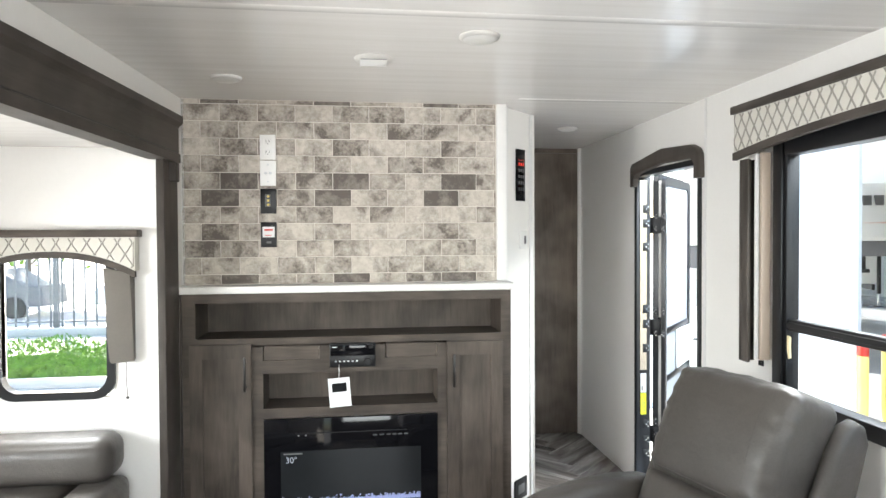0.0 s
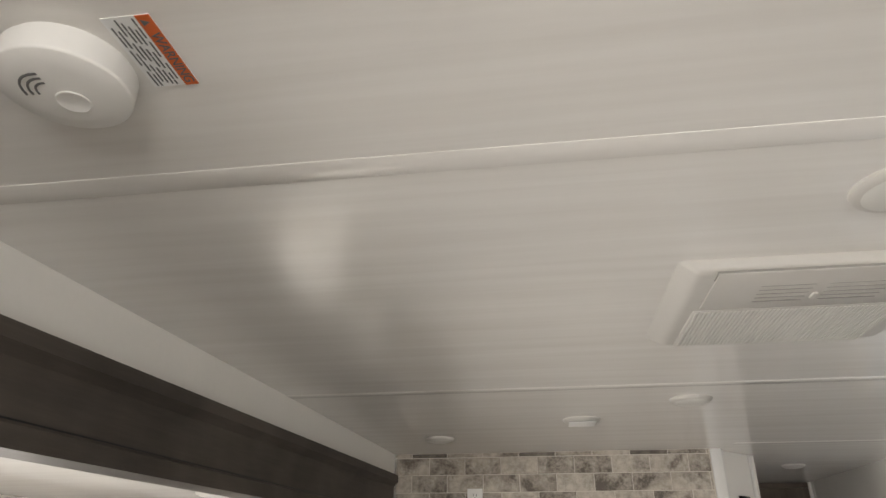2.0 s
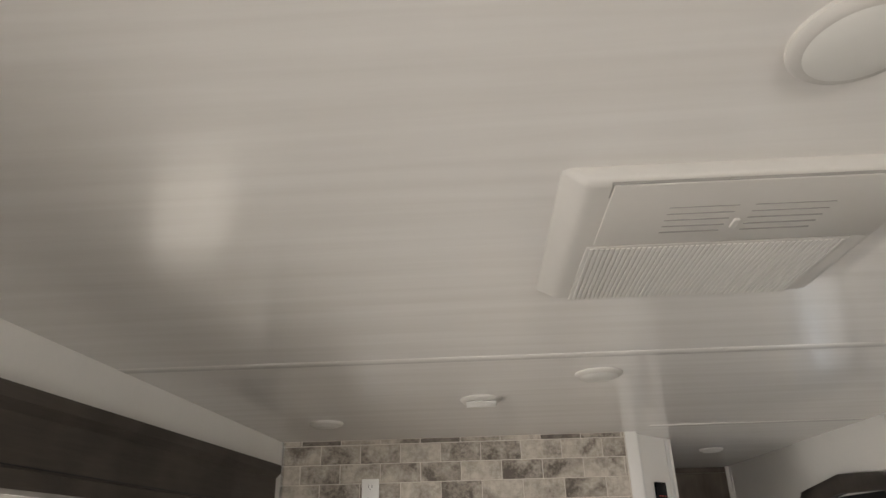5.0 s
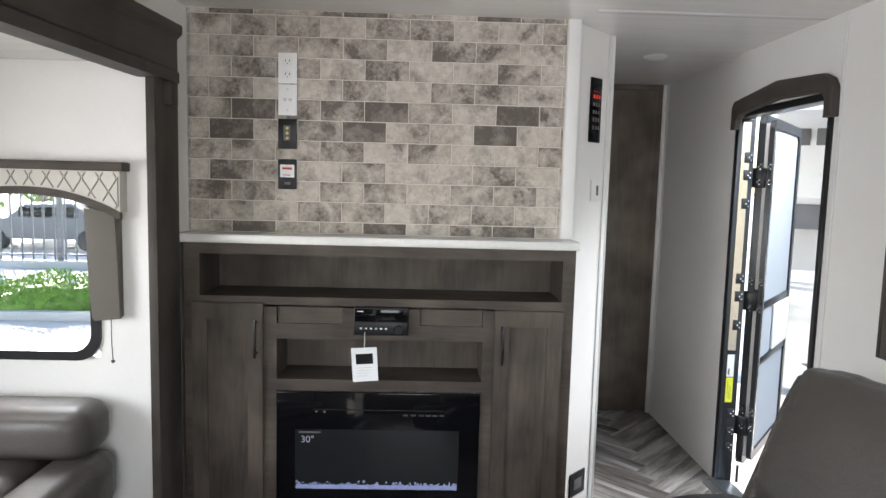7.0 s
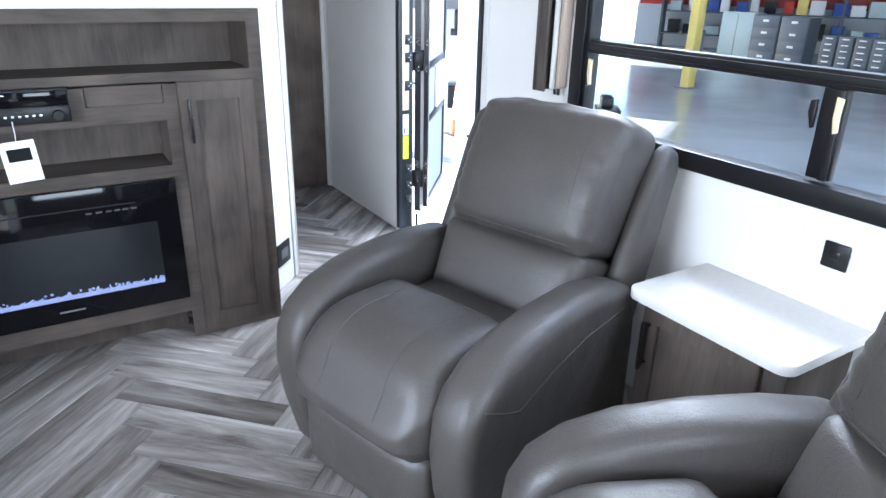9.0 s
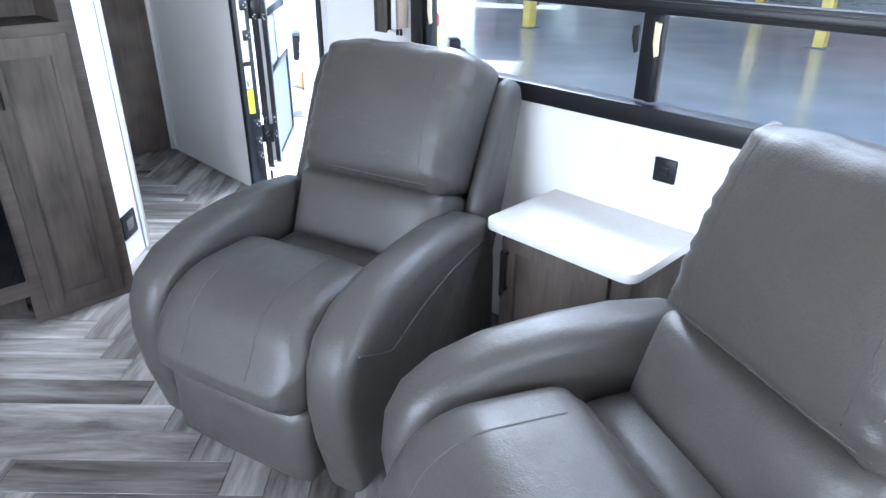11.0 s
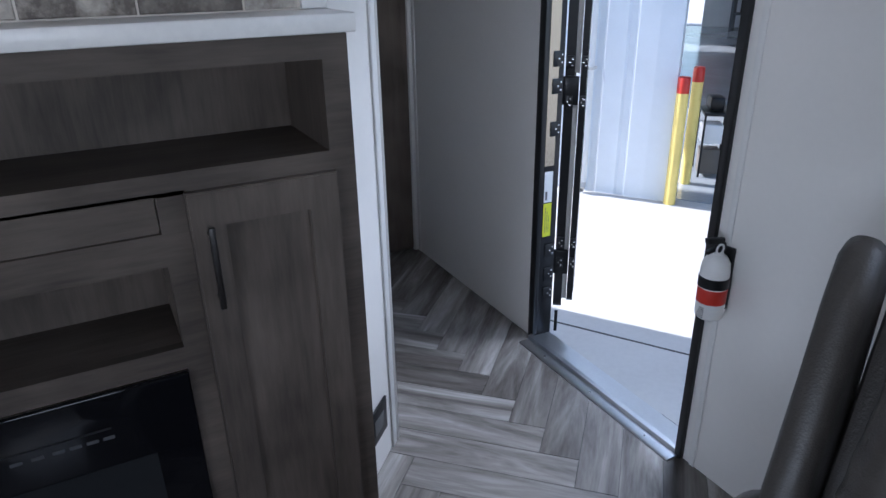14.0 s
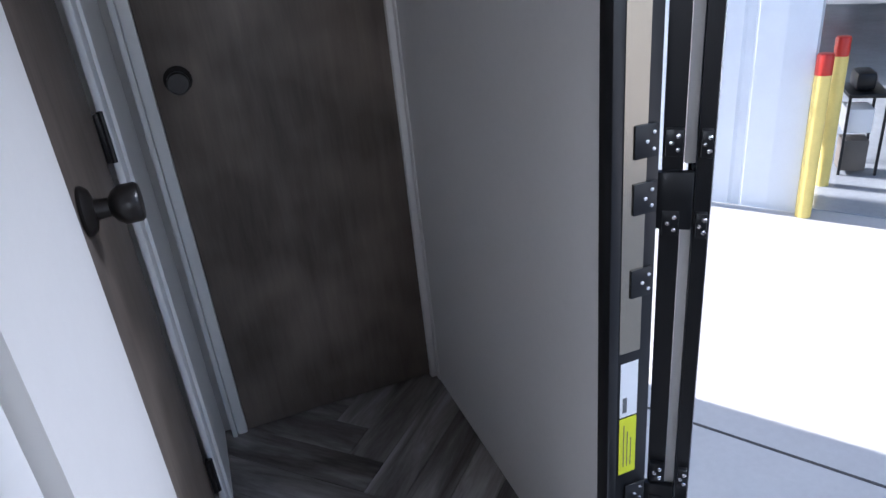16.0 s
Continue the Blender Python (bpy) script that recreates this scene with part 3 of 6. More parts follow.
part("printed_patch", boxes(((JX + 0.014, DY1 - 0.0140, 0.522), (JX + 0.022, DY1 - 0.0136, 0.552))), M_INK, sticker)
sticker = part("sticker_yellow", boxes(((JX + 0.009, DY1 - 0.0135, 0.389), (JX + 0.042, DY1 - 0.0124, 0.509))), M_LIME, entry, "yellow sticker with fine print")
for q in range(3):
    part("text_bar", boxes(((JX + 0.017 + 0.007 * q, DY1 - 0.0140, 0.405), (JX + 0.0185 + 0.007 * q, DY1 - 0.0136, 0.495 - 0.015 * q))), M_INK, sticker)

DOOR_TURN = 50.5
def door_leaf(name, label, at, length, thick, z0, z1, screen):
    """Leaf along local +x from its hinge, with a black rounded frame and infill."""
    ob = thing(name, label, "door", at=at)
    r = 0.05
    def outline(g):
        pts = []
        x0, x1, a, b = g, length - g, z0 + g, z1 - g
        for cx, cz, s in ((x1 - r, a + r, -90), (x1 - r, b - r, 0), (x0 + r, b - r, 90), (x0 + r, a + r, 180)):
            for q in range(6):
                w = radians(s + 18 * q)
                pts.append((cx + (r - g * 0.3) * math.cos(w), cz + (r - g * 0.3) * math.sin(w)))
        return pts
    bm = bmesh.new()
    o, i = outline(0.0), outline(0.034)
    vo = [[bm.verts.new((u, y, v)) for u, v in o] for y in (0, thick)]
    vi = [[bm.verts.new((u, y, v)) for u, v in i] for y in (0, thick)]
    n = len(o)
    for q in range(n):
        w = (q + 1) % n
        bm.faces.new((vo[0][q], vo[0][w], vi[0][w], vi[0][q]))
        bm.faces.new((vo[1][q], vi[1][q], vi[1][w], vo[1][w]))
        bm.faces.new((vo[0][q], vo[1][q], vo[1][w], vo[0][w]))
        bm.faces.new((vi[0][q], vi[0][w], vi[1][w], vi[1][q]))
    part("leaf_frame", bm, M_BLACKMET, ob, "black aluminium frame")
    if screen:
        yy = thick * 0.45
        part("upper_screen", boxes(((0.03, yy, 0.86), (length - 0.03, yy + 0.003, z1 - 0.03))), M_MESH, ob, "pale insect screen")
        part("lower_panel", boxes(((0.03, yy, z0 + 0.03), (length - 0.03, yy + 0.003, 0.58))), M_MESH, ob, "pale lower screen")
        part("mid_bar", boxes(((0.03, 0.002, 0.83), (length - 0.03, thick, 0.865), 0.003)), M_BLACKMET, ob)
        part("mid_bar", boxes(((0.03, 0.002, 0.56), (length - 0.03, thick, 0.592), 0.003)), M_BLACKMET, ob)
        part("slider", boxes(((length * 0.44, -0.004, 0.60), (length - 0.02, 0.006, 0.828), 0.003)), M_WHITEPL, ob, "white sliding latch cover")
        part("mid_panel", boxes(((0.03, yy, 0.592), (length * 0.44, yy + 0.003, 0.83))), M_MESH, ob)
        part("edge_trim", boxes(((0.012, -0.003, z0 + 0.05), (0.024, -0.0005, 1.30), 0.001), ((0.012, -0.003, 1.34), (0.024, -0.0005, z1 - 0.06), 0.001)), M_CHROME, ob, "bright edge strip")
    else:
        part("skin", boxes(((0.03, 0.004, z0 + 0.03), (length - 0.03, thick - 0.004, z1 - 0.03), 0.002)), M_WHITEPL, ob, "white door skin")
    for z in (1.50, 1.43, 0.965, 0.84, 0.345, 0.27):
        plate = part("hinge_plate", boxes(((-0.012, 0.002, z - 0.02), (-0.0005, thick - 0.004, z + 0.02), 0.001)), M_BLACKMET, ob)
        for dy, dz in ((0.3, 0.01), (0.6, 0.0), (0.3, -0.01)):
            bm = bmesh.new()
            lathe(bm, [(0.004, 0), (0.003, 0.002), (0.001, 0.0025)], 8, Matrix.Translation((-0.012, thick * dy, z + dz)) @ Matrix.Rotation(radians(-90), 4, "Y"))
            part("rivet", bm, M_CHROME, plate)
    return ob
M_MESH = paint("screen_mesh", (0.30, 0.33, 0.36), 0.6, 0.03)
turn = Matrix.Rotation(radians(DOOR_TURN), 4, "Z")
screen_door = door_leaf("screen_door", "open black-framed screen door with pale mesh panels", Matrix.Translation((XR + 0.171, DY1 - 0.032, 0)) @ turn, 0.64, 0.021, 0.10, 1.72, True)
outer_door = door_leaf("entry_door", "open white entry door with black edges", Matrix.Translation((XR + 0.145, DY1 - 0.002, 0)) @ turn, 0.66, 0.030, 0.07, 1.74, False)

part("edge_skin", boxes(((0.004, -0.0165, 0.12), (0.020, -0.0005, 0.83), 0.001), ((0.004, -0.0165, 0.93), (0.020, -0.0005, 1.70), 0.001)), M_OLDPL, outer_door, "pale grey door edge")
for z in (0.27, 0.875, 1.45):
    part("hinge_leaf", boxes(((-0.010, -0.016, z - 0.046), (0.0035, 0.044, z + 0.046), 0.003)), M_BLACKMET, outer_door, "black hinge leaf")
part("door_foot", boxes(((-0.006, 0.010, -0.015), (0.004, 0.022, 0.07), 0.002)), M_BLACKMET, outer_door)

# ---- window on the door side ----
window_1 = thing("window_1", "black-framed window with two lower sliding panes", "window")
tagged(window_1, kind="structure")
MY0, MY1 = -1.522, -1.462
RZ0, RZ1 = 1.050, 1.092
X0, X1 = XR - 0.012, XR + 0.05
part("frame_side", boxes(((X0, WY1 - 0.036, WZ0 - 0.016), (XR - 0.0005, WY1 + 0.016, WZ1 + 0.02), 0.004), ((XR, WY1 - 0.050, WZ0), (X1, WY1 - 0.0005, WZ1), 0.002)), M_BLACK, window_1)
part("frame_side", boxes(((X0, WY0 - 0.004, WZ0), (X1, WY0 + 0.050, WZ1), 0.004)), M_BLACK, window_1)
part("frame_bottom", boxes(((X0, WY0 + 0.051, WZ0 - 0.004), (X1, WY1 - 0.051, 0.830), 0.004)), M_BLACK, window_1)
part("frame_top", boxes(((X0, WY0 + 0.051, 1.680), (X1, WY1 - 0.051, WZ1), 0.004)), M_BLACK, window_1)
part("rail", boxes(((XR + 0.006, WY0 + 0.051, RZ0), (XR + 0.040, WY1 - 0.051, RZ1), 0.004), ((XR - 0.001, WY0 + 0.051, RZ0 + 0.012), (XR + 0.0055, WY1 - 0.051, RZ1 - 0.010), 0.002)), M_BLACK, window_1)
part("mullion", boxes(((XR + 0.016, MY0, 0.837), (XR + 0.036, MY1, RZ0 - 0.001), 0.003), ((XR + 0.008, MY0 + 0.006, 0.837), (XR + 0.0155, MY0 + 0.026, RZ0 - 0.001), 0.002)), M_BLACK, window_1)
M_CREAM = paint("cream_plastic", (0.72, 0.62, 0.38), 0.45, 0.03)
for y in (MY0 + 0.009, WY1 - 0.064):
    h = bmesh.new()
    prism(h, [(y - 0.008, 1.030), (y + 0.008, 1.034), (y + 0.008, 0.985), (y + 0.001, 0.950), (y - 0.009, 0.955), (y - 0.006, 0.992)], "x", XR - 0.002, XR + 0.006, 0.0015, 2)
    part("latch", h, M_CREAM, window_1, "cream latch tab")
h = bmesh.new()
prism(h, [(MY1 + 0.004, 1.022), (MY1 + 0.020, 1.018), (MY1 + 0.022, 0.990), (MY1 + 0.010, 0.952), (MY1 + 0.002, 0.956)], "x", XR + 0.006, XR + 0.0135, 0.002, 2)
part("lever", h, M_BLACKMET, window_1, "black sash lever")
for a, b, c, d in ((WY0 + 0.05, MY0, 0.836, RZ0), (MY1, WY1 - 0.05, 0.836, RZ0), (WY0 + 0.05, WY1 - 0.05, RZ1, 1.68)):
    pane = part("pane", boxes(((XR + 0.022, a, c), (XR + 0.026, b, d))), M_GLASS, window_1)
    pane.visible_shadow = False

def valance(name, label, group=""):
    return thing(name, label, "valance", group)

def trellis(bm, u0, u1, low, high, put, r=0.0022):
    """Interlocking wavy hexagon lines between two edges; put(u, w) gives the place."""
    step, tall = 0.054, 0.084
    count = int((u1 - u0) / step) + 1
    for k in range(2 * count + 2):
        for sgn in ((1,) if k % 2 else (-1,)):
            pts = []
            for q in range(25):
                z = high(u0) - 0.004 - 0.150 * q / 24
                f = (high(u0) - z + 0.062) / tall % 1.0
                u = u0 + (k + 0.5) * step / 2 + sgn * 0.0110 * max(-1.0, min(1.0, 1.25 * (4 * abs(f - 0.5) - 1)))
                if u0 + 0.004 < u < u1 - 0.004 and low(u) + 0.002 < z:
                    pts.append(put(u, z))
            if len(pts) > 2:
                tube(bm, pts, r, 4)

val_1 = valance("window_valance", "trellis-patterned fabric window valance with dark wood trim")
V0, V1, VX = -2.58, -0.475, XR - 0.075
part("top_board", boxes(((VX - 0.012, V0 - 0.010, 1.862), (XR - 0.0005, V1 + 0.010, 1.892), 0.004)), M_FASCIA, val_1, "dark wood top moulding")
def low_edge(u):
    w = (u - V0) / (V1 - V0)
    return 1.712 + 0.060 * (1 - abs(2 * w - 1) ** 2.4)
us = [V0 + (V1 - V0) * q / 40 for q in range(41)]
bm = bmesh.new()
prism(bm, [(u, low_edge(u)) for u in us] + [(V1, 1.861), (V0, 1.861)], "x", VX, VX + 0.012)
part("fabric_face", bm, M_FABRIC, val_1, "cream fabric with grey trellis pattern")
part("fabric_return", boxes(((VX + 0.0125, V1 - 0.012, 1.712), (XR - 0.0005, V1, 1.861), 0.001)), M_FABRIC, val_1)
bm = bmesh.new()
trellis(bm, V0, V1, low_edge, lambda u: 1.861, lambda u, z: (VX - 0.0005, u, z), 0.0036)
part("fabric_pattern", bm, M_THREAD, val_1, "grey trellis lines", 0)
bm = bmesh.new()
prism(bm, [(u, low_edge(u) - 0.028) for u in us] + [(u, low_edge(u)) for u in reversed(us)], "x", VX - 0.006, VX + 0.014)
part("arch_board", bm, M_FASCIA, val_1, "dark wood arched lower edge")
part("side_board", boxes(((VX, V1 - 0.054, 0.915), (XR - 0.0005, V1 - 0.038, 1.682), 0.002)), M_FASCIAV, val_1, "dark wood side board")
part("side_face", boxes(((VX, V1 - 0.094, 0.915), (VX + 0.012, V1 - 0.0545, 1.682), 0.002)), M_FASCIAV, val_1, "dark wood side board")
part("blind_edge", boxes(((XR - 0.050, V1 - 0.112, 0.925), (XR - 0.010, V1 - 0.0955, 1.70), 0.002)), M_WHITEPL, val_1, "white edge of the folded blind")
for q, (a, b) in enumerate(((0.1215, 0.1135), (0.136, 0.1225))):
    part("blind_pleat", boxes(((XR - 0.046 + 0.004 * (1 - q), V1 - a, 0.93), (XR - 0.010, V1 - b, 1.70), 0.001)), M_SHADE if q == 0 else M_PLEAT, val_1, "beige folded blind edge")
for q in range(2):
    bm = bmesh.new()
    cyl(bm, (XR - 0.030, V1 - 0.104 - 0.018 * q, 0.905), (XR - 0.030, V1 - 0.104 - 0.018 * q, 0.926), 0.005, seg=10)
    part("blind_guide", bm, M_BLACK, val_1)
# ---- window in the slide-out end ----
window_2 = thing("window_2", "rounded black-framed window in the slide-out end", "window")
tagged(window_2, kind="structure")
def rounded_loop(x0, x1, z0, z1, r, n=7):
    pts = []
    for cx, cz, s in ((x1 - r, z0 + r, -90), (x1 - r, z1 - r, 0), (x0 + r, z1 - r, 90), (x0 + r, z0 + r, 180)):
        for q in range(n):
            w = radians(s + 90 * q / (n - 1))
            pts.append((cx + r * math.cos(w), cz + r * math.sin(w)))
    return pts
def ring_frame(bm, outer, inner, y0, y1):
    n = len(outer)
    O = [[bm.verts.new((u, y, v)) for u, v in outer] for y in (y0, y1)]
    I = [[bm.verts.new((u, y, v)) for u, v in inner] for y in (y0, y1)]
    for q in range(n):
        w = (q + 1) % n
        bm.faces.new((O[0][q], O[0][w], I[0][w], I[0][q]))
        bm.faces.new((O[1][q], I[1][q], I[1][w], O[1][w]))
        bm.faces.new((O[0][q], O[1][q], O[1][w], O[0][w]))
        bm.faces.new((I[0][q], I[0][w], I[1][w], I[1][q]))
bm = bmesh.new()
ring_frame(bm, rounded_loop(LW0 - 0.03, LW1 + 0.006, LZ0 - 0.006, LZ1 + 0.02, 0.075), rounded_loop(LW0, LW1 - 0.024, LZ0 + 0.024, LZ1, 0.06), SY - 0.012, SY + 0.03)
part("frame", bm, M_BLACK, window_2, "black rounded frame")
pane = part("pane", boxes(((LW0, SY + 0.012, LZ0 + 0.01), (LW1 - 0.01, SY + 0.016, LZ1))), M_GLASS, window_2)
pane.visible_shadow = False
val_2 = valance("window_valance", "trellis-patterned fabric valance with taupe shade below")
U0, U1, VY = -0.690, -0.088, SY - 0.052
part("top_board", boxes(((U0, VY - 0.010, 1.400), (U1 + 0.012, SY - 0.0005, 1.428), 0.004)), M_CABH, val_2, "dark wood top moulding")
def low2(u):
    w = max(0.0, min(1.0, (u - U0) / (U1 - U0)))
    return 1.272 + 0.075 * (1 - abs(2 * w - 1) ** 2.2)
us = [U0 + (U1 - U0) * q / 30 for q in range(31)]
bm = bmesh.new()
prism(bm, [(u, low2(u)) for u in us] + [(U1, 1.399), (U0, 1.399)], "y", VY, VY + 0.012)
part("fabric_face", bm, M_FABRIC, val_2, "cream fabric with grey trellis pattern")
part("fabric_return", boxes(((U1 - 0.012, VY + 0.0125, 1.272), (U1, SY - 0.0005, 1.399), 0.001)), M_FABRIC, val_2)
bm = bmesh.new()
trellis(bm, U0, U1, low2, lambda u: 1.399, lambda u, z: (u, VY - 0.0005, z), 0.0025)
part("fabric_pattern", bm, M_THREAD, val_2, "grey trellis lines", 0)
bm = bmesh.new()
prism(bm, [(u, low2(u) - 0.024) for u in us] + [(u, low2(u)) for u in reversed(us)], "y", VY - 0.005, VY + 0.014)
part("arch_board", bm, M_CABH, val_2, "dark wood arched lower edge")
bm = bmesh.new()
prism(bm, [(-0.186, 0.932), (-0.178, 0.924), (-0.098, 0.932), (-0.102, 1.10), (-0.108, 1.268), (-0.205, 1.285), (-0.197, 1.15), (-0.194, 1.02)], "y", VY + 0.003, VY + 0.016, 0.003, 2)
part("side_board", bm, M_SHADE, val_2, "taupe side panel of the valance")
part("side_return", boxes(((-0.118, VY + 0.017, 0.932), (-0.106, SY - 0.0005, 1.268), 0.002)), M_SHADE, val_2)
bm = bmesh.new()
tube(bm, [(-0.125, SY - 0.05, 0.93), (-0.125, SY - 0.05, 0.85), (-0.122, SY - 0.05, 0.80)], 0.0015, 6)
bmesh.ops.create_icosphere(bm, subdivisions=1, radius=0.007, matrix=Matrix.Translation((-0.122, SY - 0.05, 0.795)))
part("pull_cord", bm, M_SEAM, val_2, "knotted pull cord")

# ---- fireplace cabinet ----
cab = thing("entertainment_cabinet", "grey-stained wood fireplace cabinet with open shelves", "cabinet")
CX0, CX1 = -0.008, 1.418
bm = boxes(
    ((CX0, 0, 0.0), (0.034, 0.02, 1.157)),
    ((1.378, 0, 0.0), (CX1, 0.02, 1.157)),
    ((0.034, 0, 1.117), (1.378, 0.02, 1.157)),
    ((0.034, 0, 0.928), (1.378, 0.02, 0.965)),
    ((0.034, 0, 0.965), (0.060, 0.02, 1.117)),
    ((1.373, 0, 0.965), (1.378, 0.02, 1.117)),
    ((0.285, 0, 0.0), (0.336, 0.02, 0.935)),
    ((1.086, 0, 0.0), (1.130, 0.02, 0.935)),
    ((0.336, 0, 0.811), (1.086, 0.02, 0.868)),
    ((0.574, 0, 0.868), (0.617, 0.02, 0.935)),
    ((0.815, 0, 0.868), (0.856, 0.02, 0.935)),
    ((0.336, 0, 0.930), (1.086, 0.02, 0.935)),
    ((0.336, 0, 0.618), (1.086, 0.02, 0.661)),
    ((0.336, 0, 0.108), (1.086, 0.02, 0.168)),
    ((0.034, 0, 0.0), (0.285, 0.02, 0.032)),
    ((1.130, 0, 0.0), (1.378, 0.02, 0.032)))
part("face_frame", bm, M_CABH, cab)
part("upper_shelf", boxes(((0.034, 0.0205, 0.945), (1.374, 0.235, 0.9645))), M_CABH, cab)
part("upper_back", boxes(((0.034, 0.236, 0.945), (1.386, 0.246, 1.157)), ((0.282, 0.2335, 0.9646), (0.284, 0.236, 1.118))), M_CAB, cab)
part("upper_side", boxes(((0.046, 0.0205, 0.9646), (0.0600, 0.2355, 1.1175))), M_CAB, cab)
part("upper_side", boxes(((1.3740, 0.0205, 0.9646), (1.386, 0.2355, 1.1175))), M_CAB, cab)
part("upper_top", boxes(((0.034, 0.0205, 1.118), (1.374, 0.2355, 1.138))), M_CABH, cab)
part("lower_shelf", boxes(((0.336, 0.0205, 0.640), (1.086, 0.185, 0.6605))), M_CABH, cab)
part("lower_back", boxes(((0.336, 0.186, 0.640), (1.086, 0.196, 0.830))), M_CAB, cab)
part("lower_side", boxes(((0.324, 0.0205, 0.6606), (0.3358, 0.1855, 0.8105))), M_CAB, cab)
part("lower_side", boxes(((1.0862, 0.0205, 0.6606), (1.098, 0.1855, 0.8105))), M_CAB, cab)
part("lower_top", boxes(((0.336, 0.0205, 0.8115), (1.086, 0.1855, 0.822))), M_CABH, cab)
for a, b in ((0.336, 0.574), (0.856, 1.086)):
    part("false_drawer", boxes(((a + 0.004, 0.009, 0.868), (b - 0.002, 0.018, 0.930))), M_CABH, cab, "recessed false drawer panel")
part("toe_back", boxes(((0.336, 0.12, 0.0), (1.086, 0.13, 0.11))), M_CAB, cab)
part("side_panel", boxes(((CX1 - 0.014, 0.0205, 0.0), (CX1 - 0.001, 0.152, 1.156))), M_CAB, cab)
def shaker_frame(x0, x1, z0, z1, sw=0.055, rw=0.060, y0=-0.018, y1=-0.0006):
    """Stiles and rails as one ring, with eased edges."""
    bm = bmesh.new()
    ring_frame(bm, [(x0, z0), (x1, z0), (x1, z1), (x0, z1)], [(x0 + sw, z0 + rw), (x1 - sw, z0 + rw), (x1 - sw, z1 - rw), (x0 + sw, z1 - rw)], y0, y1)
    bmesh.ops.recalc_face_normals(bm, faces=bm.faces[:])
    bmesh.ops.bevel(bm, geom=[e for e in bm.edges if all(v.co.y < y0 + 0.001 for v in e.verts) and e.calc_face_angle(0) > 0.5], offset=0.0025, segments=2, affect="EDGES")
    return bm
def shaker(x0, x1, z0, z1, hx):
    d = part("door", shaker_frame(x0, x1, z0, z1), M_CAB, cab, "shaker door")
    part("panel", boxes(((x0 + 0.0550, -0.0095, z0 + 0.0600), (x1 - 0.0550, -0.0030, z1 - 0.0600))), M_CAB, d)
    h = bmesh.new()
    quad_box(h, (hx - 0.005, -0.046, z1 - 0.196), (hx + 0.005, -0.038, z1 - 0.052), 0.002)
    for zz in (z1 - 0.180, z1 - 0.068):
        cyl(h, (hx, -0.0385, zz), (hx, -0.018, zz), 0.0045, seg=10)
    part("handle", h, M_BRONZE, d, "black bar handle")
shaker(0.036, 0.290, 0.030, 0.942, 0.266)
shaker(1.128, 1.378, 0.030, 0.932, 1.156)

top_shelf = made("mantel_top", boxes(((XL + 0.001, -0.022, 1.158), (1.428, BY + 0.002, 1.188), 0.003)), M_COUNTER)
tagged(top_shelf, "white solid-surface mantel top on the cabinet", "countertop")

fire = thing("electric_fireplace", "black glass electric fireplace showing lit crystals", "fireplace")
part("bezel", boxes(((0.337, -0.012, 0.169), (1.085, -0.0008, 0.617), 0.004)), M_GLOSSBLK, fire, "gloss black glass front")
part("screen", boxes(((0.407, -0.0140, 0.250), (1.010, -0.0122, 0.477))), M_SCREEN, fire, "smoked flame window")
bm = boxes(((0.4105, -0.0165, 0.2505), (1.0065, -0.0143, 0.2660), 0.0008))
rng = random.Random(4)
for q in range(520):
    c = (rng.uniform(0.412, 1.005), rng.uniform(-0.0185, -0.0150), 0.254 + abs(rng.gauss(0, 0.009)))
    bmesh.ops.create_icosphere(bm, subdivisions=1, radius=rng.uniform(0.003, 0.0062), matrix=Matrix.Translation(c) @ Euler((q, 2 * q, 0)).to_matrix().to_4x4() @ Matrix.Diagonal((1, 0.35, 0.8, 1)))
ob = part("crystal_bed", bm, M_AMBER, fire, "pale blue glowing crystals", 0)
tagged(ob, kind="stuff")
FACE = Matrix.Rotation(radians(90), 4, "X")
writing("display", "30\u00b0", 0.036, Matrix.Translation((0.452, -0.0146, 0.438)) @ FACE, M_DIGIT, fire)
part("brand_bar", boxes(((0.672, -0.0132, 0.205), (0.748, -0.0122, 0.211))), M_INK, fire)
part("brand_bar", boxes(((0.420, -0.0148, 0.463), (0.500, -0.0141, 0.469))), M_INK, fire)
for x in (0.80, 0.83, 0.86, 0.885, 0.91, 0.935):
    part("key_mark", boxes(((x, -0.0130, 0.531), (x + 0.018, -0.0121, 0.537))), M_FAINT, fire)
for x in (0.480, 0.510):
    part("sensor", boxes(((x, -0.0130, 0.541), (x + 0.007, -0.0121, 0.546))), M_ALU, fire)
part("heater_slot", boxes(((0.47, -0.0130, 0.550), (0.95, -0.0121, 0.5535))), M_BLACK, fire)

radio = thing("car_stereo", "black multimedia stereo with knob and buttons", "stereo")
part("body", boxes(((0.618, -0.026, 0.835), (0.814, 0.06, 0.937), 0.004)), M_BLACK, radio)
part("display", boxes(((0.622, -0.0285, 0.886), (0.810, -0.0262, 0.931), 0.001)), M_GLOSSBLK, radio, "gloss black display")
part("key_strip", boxes(((0.622, -0.029, 0.838), (0.810, -0.0262, 0.884), 0.001)), M_BLACK, radio)
for q in range(6):
    part("button", boxes(((0.640 + 0.018 * q, -0.0315, 0.858), (0.648 + 0.018 * q, -0.0292, 0.864), 0.0005)), M_ALU, radio)
bm = bmesh.new()
lathe(bm, [(0.017, 0), (0.016, 0.010), (0.014, 0.012), (0.002, 0.012)], 24, Matrix.Translation((0.780, -0.0291, 0.858)) @ Matrix.Rotation(radians(90), 4, "X"))
part("dial", bm, M_BLACK, radio, "round control dial")
